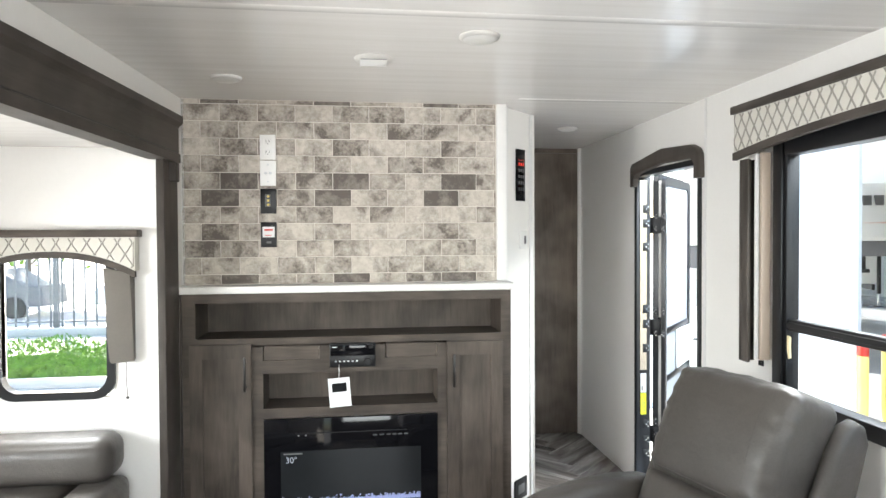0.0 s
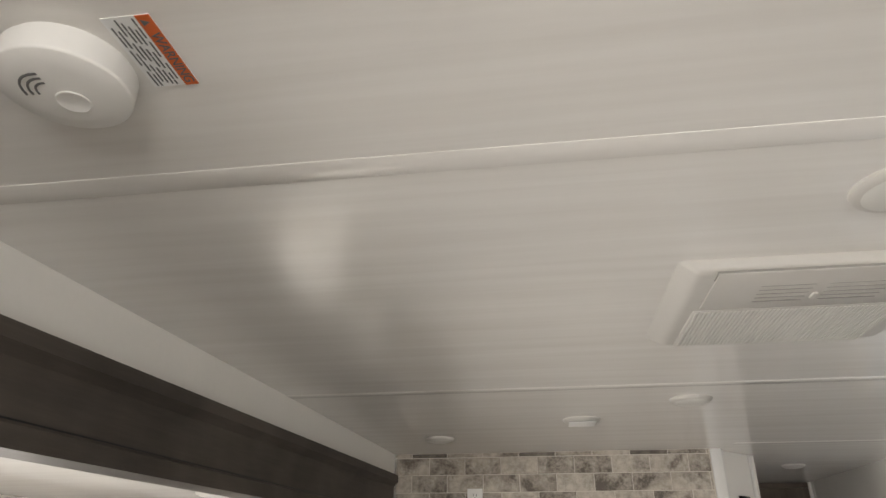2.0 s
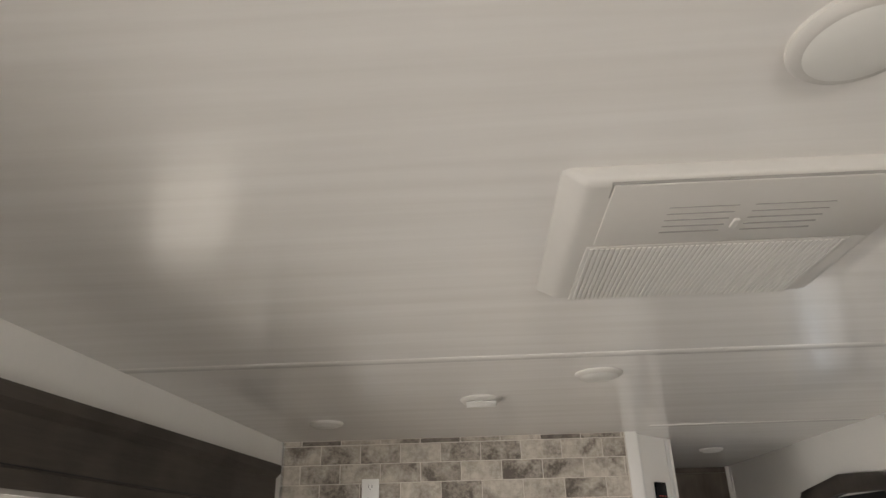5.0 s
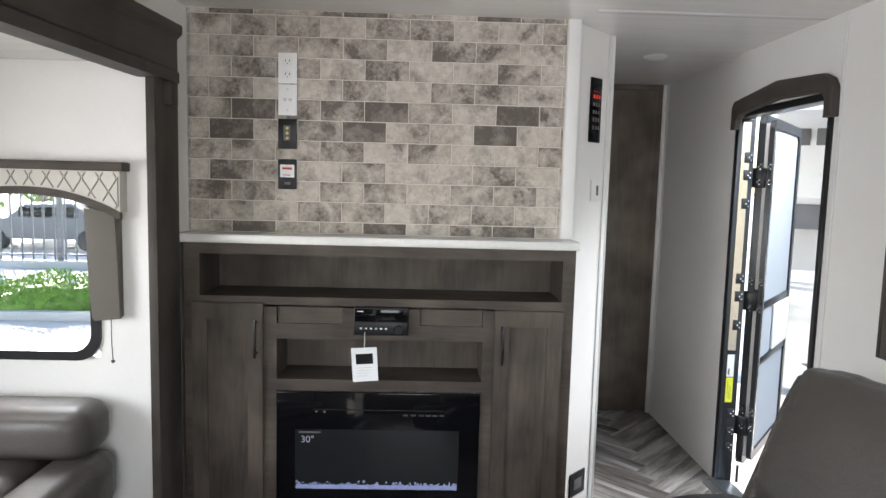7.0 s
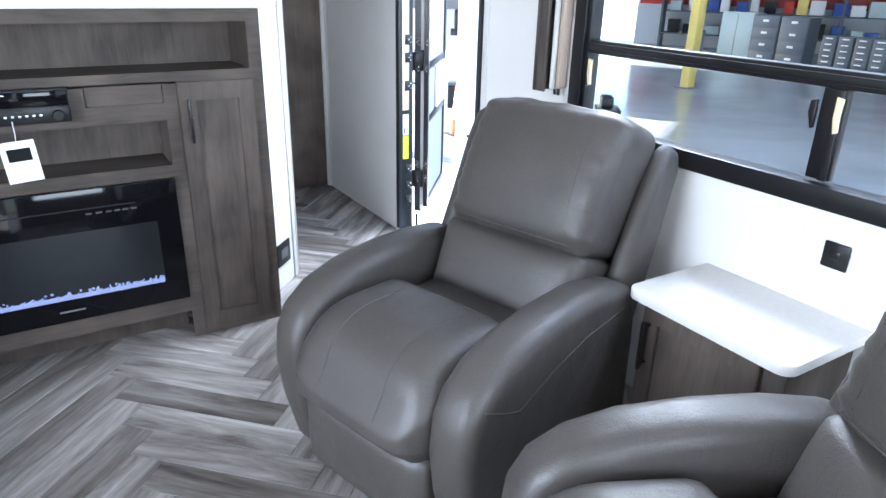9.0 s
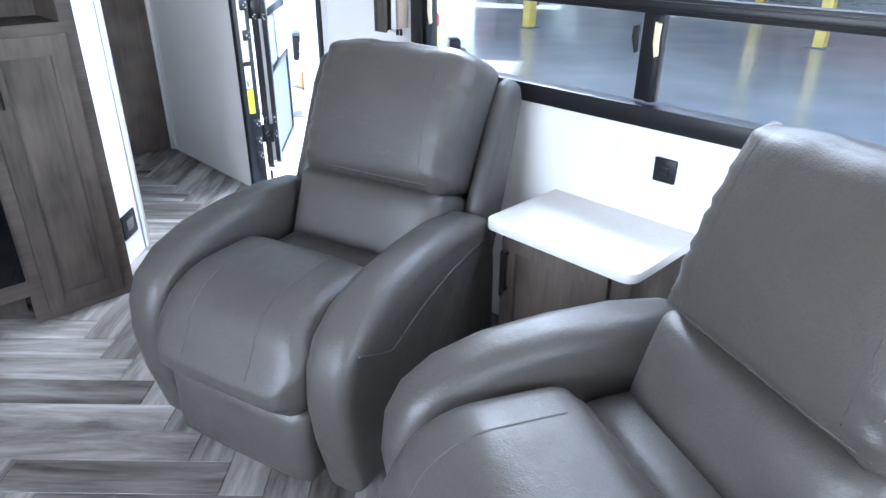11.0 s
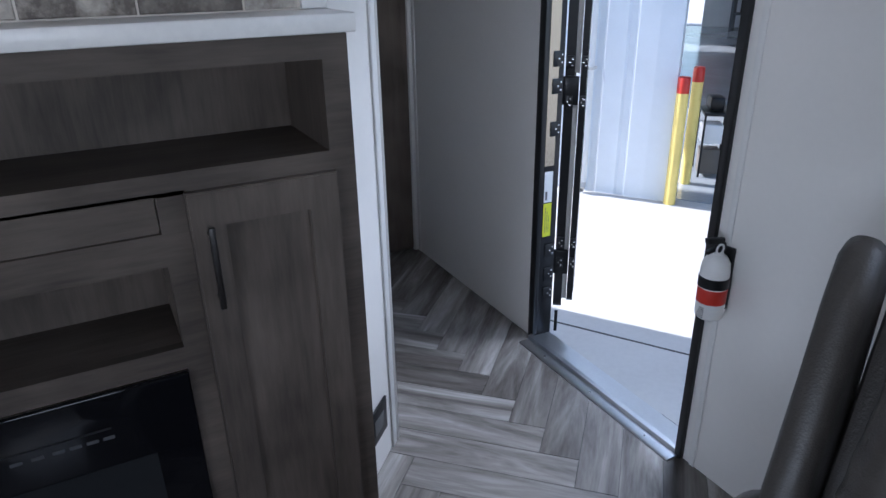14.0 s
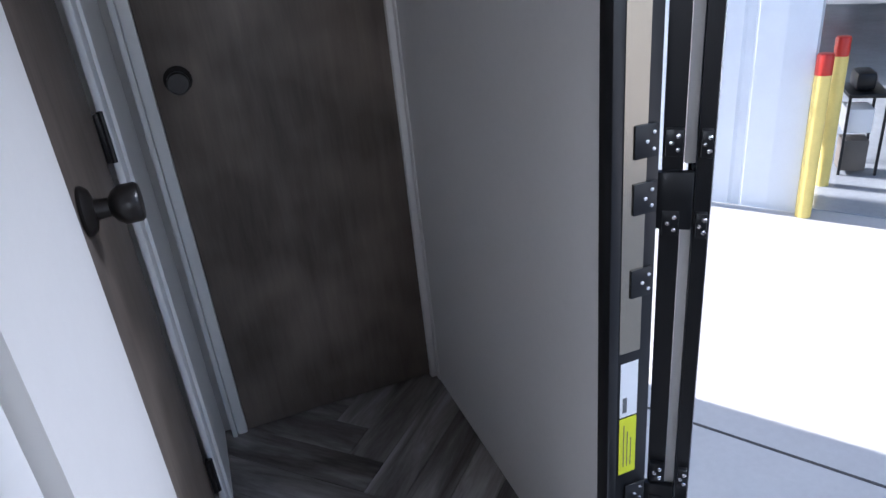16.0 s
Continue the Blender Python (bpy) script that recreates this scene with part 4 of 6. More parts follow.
part("brand_bar", boxes(((0.630, -0.0292, 0.921), (0.652, -0.0286, 0.925))), M_ALU, radio)
tag = thing("hang_tag", "white hang tag with dark picture on a string", "tag", at=Matrix.Translation((0.660, -0.036, 0.730)) @ Matrix.Rotation(radians(-4), 4, "Y"))
part("card", boxes(((-0.046, -0.001, -0.062), (0.046, 0.001, 0.062))), M_PAPER, tag, "", 0)
part("picture", boxes(((-0.031, -0.0018, 0.002), (0.031, -0.0011, 0.040))), M_SCREEN, tag, "dark printed picture", 0)
for q in range(4):
    part("text_bar", boxes(((-0.030, -0.0016, -0.012 - 0.010 * q), (0.026 - 0.006 * q, -0.0011, -0.0105 - 0.010 * q))), M_OLDPL, tag, "", 0)
bm = bmesh.new()
tube(bm, [(0.0, -0.001, 0.055), (0.004, -0.004, 0.08), (0.006, 0.006, 0.118)], 0.0016, 6)
part("string", bm, M_WHITEPL, tag, "white string")

# ---- seats ----
from mathutils.bvhtree import BVHTree

def arc(cx, cz, r, a0, a1, n=7):
    return [(cx + r * math.cos(radians(a0 + (a1 - a0) * q / (n - 1))), cz + r * math.sin(radians(a0 + (a1 - a0) * q / (n - 1)))) for q in range(n)]

def recliner(at, label, tilt):
    """Push-back recliner facing local -y; its front foot line is y = 0."""
    ob = thing("recliner", label, "recliner", "pair of recliners", at)
    W, AW = 0.70, 0.128
    prof = [(0.025, 0.045), (-0.014, 0.20), (-0.028, 0.31), (-0.018, 0.400), (0.014, 0.462), (0.08, 0.512), (0.18, 0.545), (0.32, 0.560), (0.46, 0.562), (0.58, 0.548), (0.655, 0.518), (0.690, 0.465), (0.705, 0.36), (0.710, 0.20), (0.710, 0.045)]
    for s in (-1, 1):
        bm = bmesh.new()
        x0, x1 = sorted((s * W / 2, s * (W / 2 - AW)))
        prism(bm, prof, "x", x0, x1, 0.044, 5)
        part("arm", bm, M_LEATHER, ob)
        x = s * (W / 2 + 0.0005)
        bm = bmesh.new()
        tube(bm, [(x, 0.03, 0.44), (x, 0.10, 0.405), (x, 0.15, 0.385), (x, 0.28, 0.43), (x, 0.42, 0.462), (x, 0.60, 0.475)], 0.0022, 6)
        part("seam", bm, M_SEAM, ob)
    inner = W - 2 * AW
    part("base", boxes(((-inner / 2 - 0.02, 0.10, 0.05), (inner / 2 + 0.02, 0.66, 0.30), 0.01)), M_LEATHER, ob)
    # footrest front and seat
    bm = cushion((inner + 0.004, 0.12, 0.215), 0.030, 8, (0, 0.014, 0.0))
    bmesh.ops.translate(bm, verts=bm.verts, vec=(0, 0.042, 0.152))
    part("footrest", bm, M_LEATHER, ob)
    def roll(p):
        q = p.copy()
        f = max(0.0, (-p.y - 0.02) / 0.16)
        q.z -= 0.085 * f * f * max(0.0, min(1.0, 0.45 + p.z / 0.16))
        return q
    bm = cushion((inner + 0.016, 0.38, 0.235), 0.065, 14, (0.0, 0.02, 0.024), roll)
    bmesh.ops.translate(bm, verts=bm.verts, vec=(0, 0.140, 0.362))
    tree_ = BVHTree.FromBMesh(bm)
    front = part("seat_front", bm, M_LEATHER, ob)
    bm = cushion((inner + 0.006, 0.30, 0.18), 0.05, 10, (0.0, 0.0, 0.018))
    bmesh.ops.translate(bm, verts=bm.verts, vec=(0, 0.465, 0.335))
    part("seat", bm, M_LEATHER, ob)
    for x in (-0.10, 0.10):
        bm = bmesh.new()
        pts = []
        for q in range(14):
            a = radians(62 + 118 * q / 13)
            o = Vector((x, 0.165, 0.34))
            d = Vector((0, math.cos(a), math.sin(a)))
            hit = tree_.ray_cast(o + d * 0.6, -d)
            if hit[0] is not None:
                pts.append(hit[0] + d * 0.0004)
        tube(bm, pts, 0.0022, 6)
        part("seam", bm, M_SEAM, front)
    # back: shell with wings, lumbar and head cushions, leaning back
    lean = Matrix.Translation((0.024, 0.560, 0.325)) @ Matrix.Rotation(radians(tilt), 4, "X")
    def place(bm):
        bmesh.ops.transform(bm, matrix=lean, verts=bm.verts)
        return bm
    BW = 0.492
    shell = [(-0.05, 0.0)] + [(-0.02, 0.30), (0.0, 0.50), (0.02, 0.575), (0.055, 0.60), (0.10, 0.595), (0.135, 0.55), (0.14, 0.30), (0.13, -0.12), (-0.04, -0.12)]
    for s in (-1, 1):
        bm = bmesh.new()
        x0, x1 = (0.241, 0.296) if s > 0 else (-0.332, -0.272)
        prism(bm, [(y + (0.02 if s > 0 else -0.012), z * (1.0 if s > 0 else 1.03)) for y, z in shell], "x", x0, x1, 0.025, 4)
        if s < 0:
            for v in bm.verts:
                v.co.x -= 0.045 * max(0.0, v.co.z - 0.15)     # this wing flares out towards the top
        part("wing", place(bm), M_LEATHER, ob)
    part("back_shell", place(boxes(((-0.280, 0.06, -0.10), (0.246, 0.15, 0.57), 0.02))), M_LEATHER, ob)
    bm = cushion((0.478, 0.20, 0.305), 0.030, 14, (0.0, 0.026, 0.0))
    bmesh.ops.translate(bm, verts=bm.verts, vec=(0, -0.034, 0.105))
    part("lumbar_cushion", place(bm), M_LEATHER, ob)
    def head(p):
        q = p.copy()
        q.y -= 0.018 * math.cos(p.z / 0.2 * math.pi / 2)
        q.x += 0.010 + 0.014 * p.z / 0.2
        if abs(p.x) > 0.13 and p.y < 0.0:
            k = (abs(p.x) - 0.13) / 0.10
            q.y += 0.0054 * math.sin(p.z * 132 + 14 * abs(p.x) + 0.9 * math.sin(31 * p.z)) * k * k
            q.z += 0.004 * math.sin(p.z * 80 + 1.0) * k
        if p.y < 0.0 and p.z < -0.09:
            k = (-0.09 - p.z) / 0.09
            q.y += 0.0035 * math.sin(p.x * 95 + 2.0 * math.sin(p.x * 23)) * k * max(0.0, abs(p.x) - 0.08) / 0.12
        if p.z > 0.12:
            q.z += 0.022 * (1 - (p.x / (BW / 2)) ** 4) + 0.0020 * math.sin(p.x * 47 + 0.8) + 0.0008 * math.sin(p.x * 113)
        return q
    bm = cushion((0.476, 0.20, 0.365), 0.040, 26, (0.0, 0.020, 0.0), head)
    bmesh.ops.translate(bm, verts=bm.verts, vec=(0, -0.032, 0.432))
    place(bm)
    tree_ = BVHTree.FromBMesh(bm)
    cush = part("head_cushion", bm, M_LEATHER, ob)
    for z in (0.272,):
        pts = []
        for q in range(16):
            o = lean @ Vector((-0.20 + 0.41 * q / 15, -0.5, z))
            d = lean.to_3x3() @ Vector((0, 1, 0))
            hit = tree_.ray_cast(o, d)
            if hit[0] is not None:
                pts.append(hit[0] - d * 0.0004)
        bm = bmesh.new()
        tube(bm, pts, 0.0022, 6)
        part("seam", bm, M_SEAM, cush)
    for x in (-0.165, 0.165):
        pts = []
        for q in range(16):
            o = lean @ Vector((x, -0.5, 0.275 + 0.32 * q / 15))
            d = lean.to_3x3() @ Vector((0, 1, 0))
            hit = tree_.ray_cast(o, d)
            if hit[0] is not None:
                pts.append(hit[0] + d * 0.0004)
        bm = bmesh.new()
        tube(bm, pts, 0.0013, 6)
        part("seam", bm, M_LEATHER, cush)
    for s in (-1, 1):
        for y in (0.09, 0.62):
            bm = bmesh.new()
            cyl(bm, (s * 0.24, y, 0.0), (s * 0.24, y, 0.06), 0.018, 0.022, 14)
            part("foot", bm, M_BLACK, ob)
    return ob

def seat_pose(x, y, turn):
    return Matrix.Translation((x, y, 0)) @ Matrix.Rotation(radians(turn), 4, "Z")

chair_1 = recliner(seat_pose(1.268, -1.095, -74.0), "grey leather recliner with curved arms beside the side table", -21)
chair_2 = recliner(seat_pose(1.228, -1.845, -116.0), "grey leather recliner on the rear side of the table", -15)

# sofa in the slide-out
sofa = thing("sofa", "dark grey leather sofa with bolster in the slide-out", "sofa")
part("base", boxes(((SX + 0.03, S0 + 0.3, 0.075), (-0.175, SY - 0.03, 0.330), 0.006)), M_LEATHER, sofa)
part("base_front", boxes(((-0.174, S0 + 0.3, 0.085), (-0.160, SY - 0.035, 0.320), 0.004)), M_LEATHER, sofa)
bm = cushion((0.17, 1.50, 0.19), 0.055, 12, (0.01, 0.0, 0.012))
bmesh.ops.translate(bm, verts=bm.verts, vec=(-0.190, SY - 0.035 - 0.75, 0.425))
part("seat_cushion", bm, M_LEATHER, sofa)
bm = cushion((0.70, 1.50, 0.19), 0.055, 12, (0.0, 0.0, 0.012))
bmesh.ops.translate(bm, verts=bm.verts, vec=(-0.625, SY - 0.035 - 0.75, 0.425))
part("seat_cushion", bm, M_LEATHER, sofa)
bm = cushion((0.52, 0.20, 0.165), 0.06, 12, (0.0, 0.012, 0.0))
bmesh.ops.translate(bm, verts=bm.verts, vec=(-0.390, SY - 0.125, 0.602))
part("bolster", bm, M_LEATHER, sofa)
for y in (SY - 0.20, S0 + 0.5):
    for x in (-0.25, SX + 0.15):
        bm = boxes(((x - 0.03, y - 0.03, 0.022), (x + 0.03, y + 0.03, 0.078), 0.004))
        part("foot", bm, M_BLACK, sofa)

# side table between the recliners
table = thing("side_table", "small wood wall cabinet with white top", "side table")
TX0, TY0, TY1, TZ = 1.948, -1.715, -1.255, 0.534
bm = bmesh.new()
r = 0.035
pts = arc(TX0 + r, TY1 - r, r, 180, 90) + [(XR - 0.0005, TY1), (XR - 0.0005, TY0)] + arc(TX0 + r, TY0 + r, r, 270, 180)
prism(bm, pts, "z", TZ - 0.028, TZ, 0.004, 2)
part("top", bm, M_COUNTER, table, "white solid-surface top with rounded corners")
part("body", boxes(((TX0 + 0.055, TY0 + 0.03, 0.0), (XR - 0.001, TY1 - 0.03, TZ - 0.029), 0.002)), M_CAB, table)
bm = shaker_frame(-TY1 + 0.040, -TY0 - 0.085, 0.06, 0.495, 0.050, 0.050)
bmesh.ops.transform(bm, matrix=Matrix.Translation((TX0 + 0.0545, 0, 0)) @ Matrix.Rotation(radians(-90), 4, "Z"), verts=bm.verts)
d = part("door", bm, M_CAB, table, "shaker door")
part("panel", boxes(((TX0 + 0.045, TY0 + 0.135, 0.110), (TX0 + 0.0515, TY1 - 0.090, 0.445))), M_CAB, d)
bm = bmesh.new()
hx, hy = TX0 + 0.0355, TY1 - 0.065
quad_box(bm, (hx - 0.028, hy - 0.005, 0.315), (hx - 0.020, hy + 0.005, 0.455), 0.002)
for zz in (0.33, 0.44):
    cyl(bm, (hx, hy, zz), (hx - 0.021, hy, zz), 0.0045, seg=10)
part("handle", bm, M_BRONZE, d, "black bar handle")

# ---- wall plates and fittings ----
def screws(parent, pts, axis_m):
    for p in pts:
        bm = bmesh.new()
        lathe(bm, [(0.0035, 0), (0.0025, 0.001), (0.001, 0.0012)], 10, Matrix.Translation(p) @ axis_m)
        part("screw", bm, M_ALU, parent)
TOCAM = Matrix.Rotation(radians(90), 4, "X")
def wall_plate(name, label, z0, z1, mat, x0=0.318, x1=0.386):
    ob = thing(name, label, "wall plate", "plates on the brick wall")
    part("plate", boxes(((x0, BY - 0.012, z0), (x1, BY - 0.0045, z1), 0.002)), mat, ob)
    return ob
XM = 0.352
p = wall_plate("power_outlet", "white duplex power outlet on the brick wall", 1.737, 1.846, M_WHITEPL)
for z in (1.815, 1.768):
    bm = boxes(((XM - 0.016, BY - 0.0145, z - 0.014), (XM + 0.016, BY - 0.0118, z + 0.014), 0.004))
    s = part("socket", bm, M_WHITEPL, p)
    part("slot", boxes(((XM - 0.008, BY - 0.0150, z - 0.002), (XM - 0.0055, BY - 0.0144, z + 0.008)), ((XM + 0.0055, BY - 0.0150, z - 0.002), (XM + 0.008, BY - 0.0144, z + 0.007)), ((XM - 0.002, BY - 0.0150, z - 0.010), (XM + 0.002, BY - 0.0144, z - 0.006))), M_INK, s)
p = wall_plate("cable_plate", "white cable wall plate with coaxial sockets", 1.622, 1.733, M_WHITEPL)
for x in (XM - 0.010, XM + 0.010):
    bm = bmesh.new()
    lathe(bm, [(0.006, 0), (0.006, 0.003), (0.0035, 0.004), (0.0035, 0.010), (0.001, 0.010)], 12, Matrix.Translation((x, BY - 0.0118, 1.678)) @ TOCAM)
    part("socket", bm, M_ALU, p)
screws(p, [(XM, BY - 0.0121, 1.715), (XM, BY - 0.0121, 1.640)], TOCAM)
p = wall_plate("antenna_plate", "black wall plate with brass sockets", 1.500, 1.609, M_BLACK)
part("recess", boxes(((XM - 0.014, BY - 0.0132, 1.53), (XM + 0.010, BY - 0.0118, 1.585), 0.001)), M_INK, p)
for z in (1.575, 1.557, 1.539):
    bm = bmesh.new()
    lathe(bm, [(0.006, 0), (0.005, 0.004), (0.003, 0.008), (0.001, 0.008)], 10, Matrix.Translation((XM, BY - 0.0132, z)) @ TOCAM)
    part("socket", bm, M_YELLOW, p, "brass socket")
p = wall_plate("booster_plate", "black wall plate with printed label", 1.352, 1.462, M_BLACK)
part("printed_label", boxes(((XM - 0.026, BY - 0.0135, 1.395), (XM + 0.026, BY - 0.0121, 1.442))), M_PAPER, p, "white printed label")
part("label_mark", boxes(((XM - 0.018, BY - 0.0140, 1.424), (XM + 0.018, BY - 0.0134, 1.432)), ((XM - 0.015, BY - 0.0140, 1.402), (XM + 0.012, BY - 0.0134, 1.405))), M_RED, p)
part("button", boxes(((XM - 0.010, BY - 0.0140, 1.368), (XM + 0.012, BY - 0.0121, 1.378), 0.001)), M_INK, p)

ANG = math.atan2(AY1 - AY0, AX1 - AX0)
def on_angle(s, z):
    """Pose on the angled wall, s metres along it; local x along the wall, local -y out of it."""
    return Matrix.Translation((AX0 + s * math.cos(ANG), AY0 + s * math.sin(ANG), z)) @ Matrix.Rotation(ANG, 4, "Z")
panel = thing("monitor_panel", "black tank monitor panel with red lights", "control panel", at=on_angle(0.215, 1.690))
part("face", boxes(((-0.040, -0.010, -0.126), (0.040, -0.0006, 0.126), 0.003)), M_GLOSSBLK, panel, "gloss black face")
for r_ in range(5):
    for c_ in range(3):
        part("key", boxes(((-0.026 + 0.020 * c_, -0.0118, -0.075 + 0.030 * r_), (-0.016 + 0.020 * c_, -0.0101, -0.060 + 0.030 * r_), 0.0006)), M_REDLED if r_ == 4 else M_INK, panel)
for c_ in range(3):
    part("red_legend", boxes(((-0.026 + 0.020 * c_, -0.0108, 0.070), (-0.014 + 0.020 * c_, -0.0101, 0.074))), M_RED, panel)
sw = thing("light_switch", "white light switch with dark rocker", "switch", at=on_angle(0.245, 1.375))
part("plate", boxes(((-0.034, -0.007, -0.042), (0.034, -0.0006, 0.042), 0.002)), M_WHITEPL, sw)
part("rocker", boxes(((0.004, -0.010, -0.020), (0.017, -0.0069, 0.020), 0.001)), M_INK, sw, "dark rocker")
ol = thing("wall_outlet", "black wall outlet low on the angled wall", "outlet", at=on_angle(0.212, 0.155))
part("plate", boxes(((-0.058, -0.008, -0.050), (0.058, -0.0006, 0.050), 0.003)), M_BLACK, ol)
part("socket", boxes(((-0.030, -0.0105, -0.022), (0.030, -0.0078, 0.022), 0.002)), M_INK, ol)
TOROOM = Matrix.Rotation(radians(-90), 4, "Y")
us_ = thing("usb_outlet", "black charging outlet on the wall above the table", "outlet")
part("plate", boxes(((XR - 0.008, -1.622, 0.645), (XR - 0.0005, -1.560, 0.709), 0.004)), M_BLACK, us_)
part("socket", boxes(((XR - 0.0105, -1.604, 0.664), (XR - 0.0079, -1.580, 0.690), 0.002)), M_BLACKMET, us_)
part("port", boxes(((XR - 0.0112, -1.600, 0.673), (XR - 0.0104, -1.584, 0.681))), M_BLACK, us_)
ol = thing("wall_outlet", "white wall outlet on the wall above the table", "outlet")
part("plate", boxes(((XR - 0.007, -1.500, 0.665), (XR - 0.0005, -1.430, 0.780), 0.003)), M_WALL, ol)
for z in (0.745, 0.705):
    part("socket", boxes(((XR - 0.0092, -1.480, z - 0.013), (XR - 0.0069, -1.450, z + 0.013), 0.003), ((XR - 0.0096, -1.474, z - 0.003), (XR - 0.0091, -1.471, z + 0.006)), ((XR - 0.0096, -1.459, z - 0.003), (XR - 0.0091, -1.456, z + 0.006))), M_WALL, ol)

# fire extinguisher by the entry
ext = thing("fire_extinguisher", "small white fire extinguisher with red label on wall bracket", "fire extinguisher", at=Matrix.Translation((XR - 0.043, -0.138, 0.474)) @ Matrix.Scale(0.80, 4))
bm = bmesh.new()
lathe(bm, [(0.030, 0.0), (0.038, 0.006), (0.041, 0.02), (0.041, 0.155), (0.038, 0.178), (0.028, 0.196), (0.016, 0.204), (0.014, 0.215)], 32)
part("bottle", bm, M_WHITEPL, ext, "white bottle")
bm = bmesh.new()
lathe(bm, [(0.0414, 0.055), (0.0418, 0.056), (0.0418, 0.100), (0.0414, 0.101)], 32)
part("red_band", bm, M_RED, ext, "red label band")
bm = bmesh.new()
lathe(bm, [(0.0415, 0.104), (0.0435, 0.105), (0.0435, 0.135), (0.0415, 0.136)], 32)
part("strap", bm, M_BLACK, ext, "black strap")
part("bracket", boxes(((0.038, -0.020, 0.02), (0.0530, 0.020, 0.215), 0.003)), M_BLACK, ext)
bm = boxes(((-0.012, -0.014, 0.212), (0.014, 0.014, 0.240), 0.003))
prism(bm, [(-0.055, 0.262), (0.012, 0.252), (0.014, 0.240), (-0.010, 0.238), (-0.052, 0.246)], "y", -0.008, 0.008, 0.002, 2)
prism(bm, [(-0.050, 0.222), (-0.010, 0.228), (-0.010, 0.218), (-0.048, 0.212)], "y", -0.007, 0.007, 0.002, 2)
part("valve", bm, M_BLACK, ext, "black valve and lever")
bm = bmesh.new()
tube(bm, [(-0.016 + 0.014 * math.cos(a), -0.018, 0.228 + 0.014 * math.sin(a)) for a in [q * 2 * math.pi / 16 for q in range(17)]], 0.003, 6)
part("pin_ring", bm, M_WHITEPL, ext, "white pull ring")
bm = bmesh.new()
for q in range(6):
    quad_box(bm, (-0.0425, -0.014, 0.012 + 0.006 * q), (-0.0412, 0.012 - 0.002 * q, 0.014 + 0.006 * q))
part("text_bar", bm, M_INK, ext)

# ---- ceiling fittings ----
DOWN = Matrix.Rotation(radians(180), 4, "X")
def puck(x, y, z, r):
    ob = thing("ceiling_light", "white round ceiling light, switched off", "ceiling light", "round ceiling lights", Matrix.Translation((x, y, z)))
    bm = bmesh.new()
    lathe(bm, [(r, 0), (r, 0.004), (r * 0.93, 0.009), (r * 0.80, 0.011)], 40, DOWN)
    part("trim_ring", bm, M_OLDPL, ob)
    bm = bmesh.new()
    lathe(bm, [(r * 0.80, 0.0111), (r * 0.70, 0.014), (r * 0.40, 0.0165), (0.002, 0.017)], 40, DOWN)
    part("lens", bm, M_FROST, ob, "frosted lens")
    return ob
M_FROST = paint("frosted_lens", (0.66, 0.65, 0.62), 0.4, 0.02)
for x, y, z, r in ((0.254, -0.300, H, 0.058), (1.112, -0.913, H, 0.062), (1.146, -2.180, H, 0.064), (1.92, 0.74, H, 0.055), (-0.31, -1.03, SZ, 0.058), (-0.31, -2.6, SZ, 0.058), (1.146, -3.4, H, 0.064), (0.30, -3.6, H, 0.064)):
    puck(x, y, z, r)
vent = thing("ceiling_vent", "white round ceiling air vent with slots", "vent", at=Matrix.Translation((0.80, -0.63, H)))
bm = bmesh.new()
lathe(bm, [(0.064, 0), (0.064, 0.004), (0.056, 0.012), (0.046, 0.014)], 40, DOWN)
part("ring", bm, M_OLDPL, vent)
# dark sheet on the closed ring, the shade between the blades
part("throat", boxes(((-0.044, -0.044, -0.0145), (0.044, 0.044, -0.0142))), M_INK, vent)
for q in range(5):
    part("blade", boxes(((-0.045, -0.040 + 0.017 * q, -0.018), (0.045, -0.028 + 0.017 * q, -0.0146), 0.001)), M_WHITEPL, vent)

# grey that stands for the shade in the cover's slots and gap
M_SLOT = paint("shaded_slot", (0.30, 0.29, 0.27), 0.6)
ac = thing("air_conditioner_grille", "white ceiling air conditioner cover with vents and filter", "air conditioner")
A0, A1, B0, B1, ZB = 0.896, 1.384, -1.970, -1.546, 1.976
bm = bmesh.new()
quad_box(bm, (A0, B0, ZB), (A1, B1, H + 0.002))
for v in bm.verts:
    if v.co.z < H - 0.01:
        v.co.x += 0.032 if v.co.x < 1.1 else -0.032
        v.co.y += 0.0 if v.co.y < -1.8 else -0.020
bmesh.ops.bevel(bm, geom=[e for e in bm.edges if min(v.co.z for v in e.verts) < H], offset=0.011, segments=4, profile=0.5, affect="EDGES")
part("cover", bm, M_OLDPL, ac)
part("front_panel", boxes(((0.960, -1.966, ZB - 0.0022), (1.350, -1.792, ZB + 0.004), 0.002)), M_OLDPL, ac)
part("panel_gap", boxes(((0.9575, -1.9680, ZB - 0.0006), (1.3525, -1.9665, ZB + 0.003)), ((0.9575, -1.9665, ZB - 0.0006), (0.9595, -1.935, ZB + 0.003))), M_SLOT, ac)
fl = part("filter_frame", boxes(((0.951, -1.788, ZB - 0.002), (1.324, -1.568, ZB + 0.004), 0.002)), M_OLDPL, ac)
M_FILT = paint("filter_mesh", (0.66, 0.645, 0.615), 0.7, 0.05)
bm = bmesh.new()
for q in range(48):
    x = 0.957 + q * 0.0076
    quad_box(bm, (x, -1.783, ZB - 0.0034), (x + 0.0042, -1.574, ZB - 0.0021))
ob = part("filter_ribs", bm, M_FILT, ac, "beige ribbed filter grille", 0)
tagged(ob, kind="stuff")
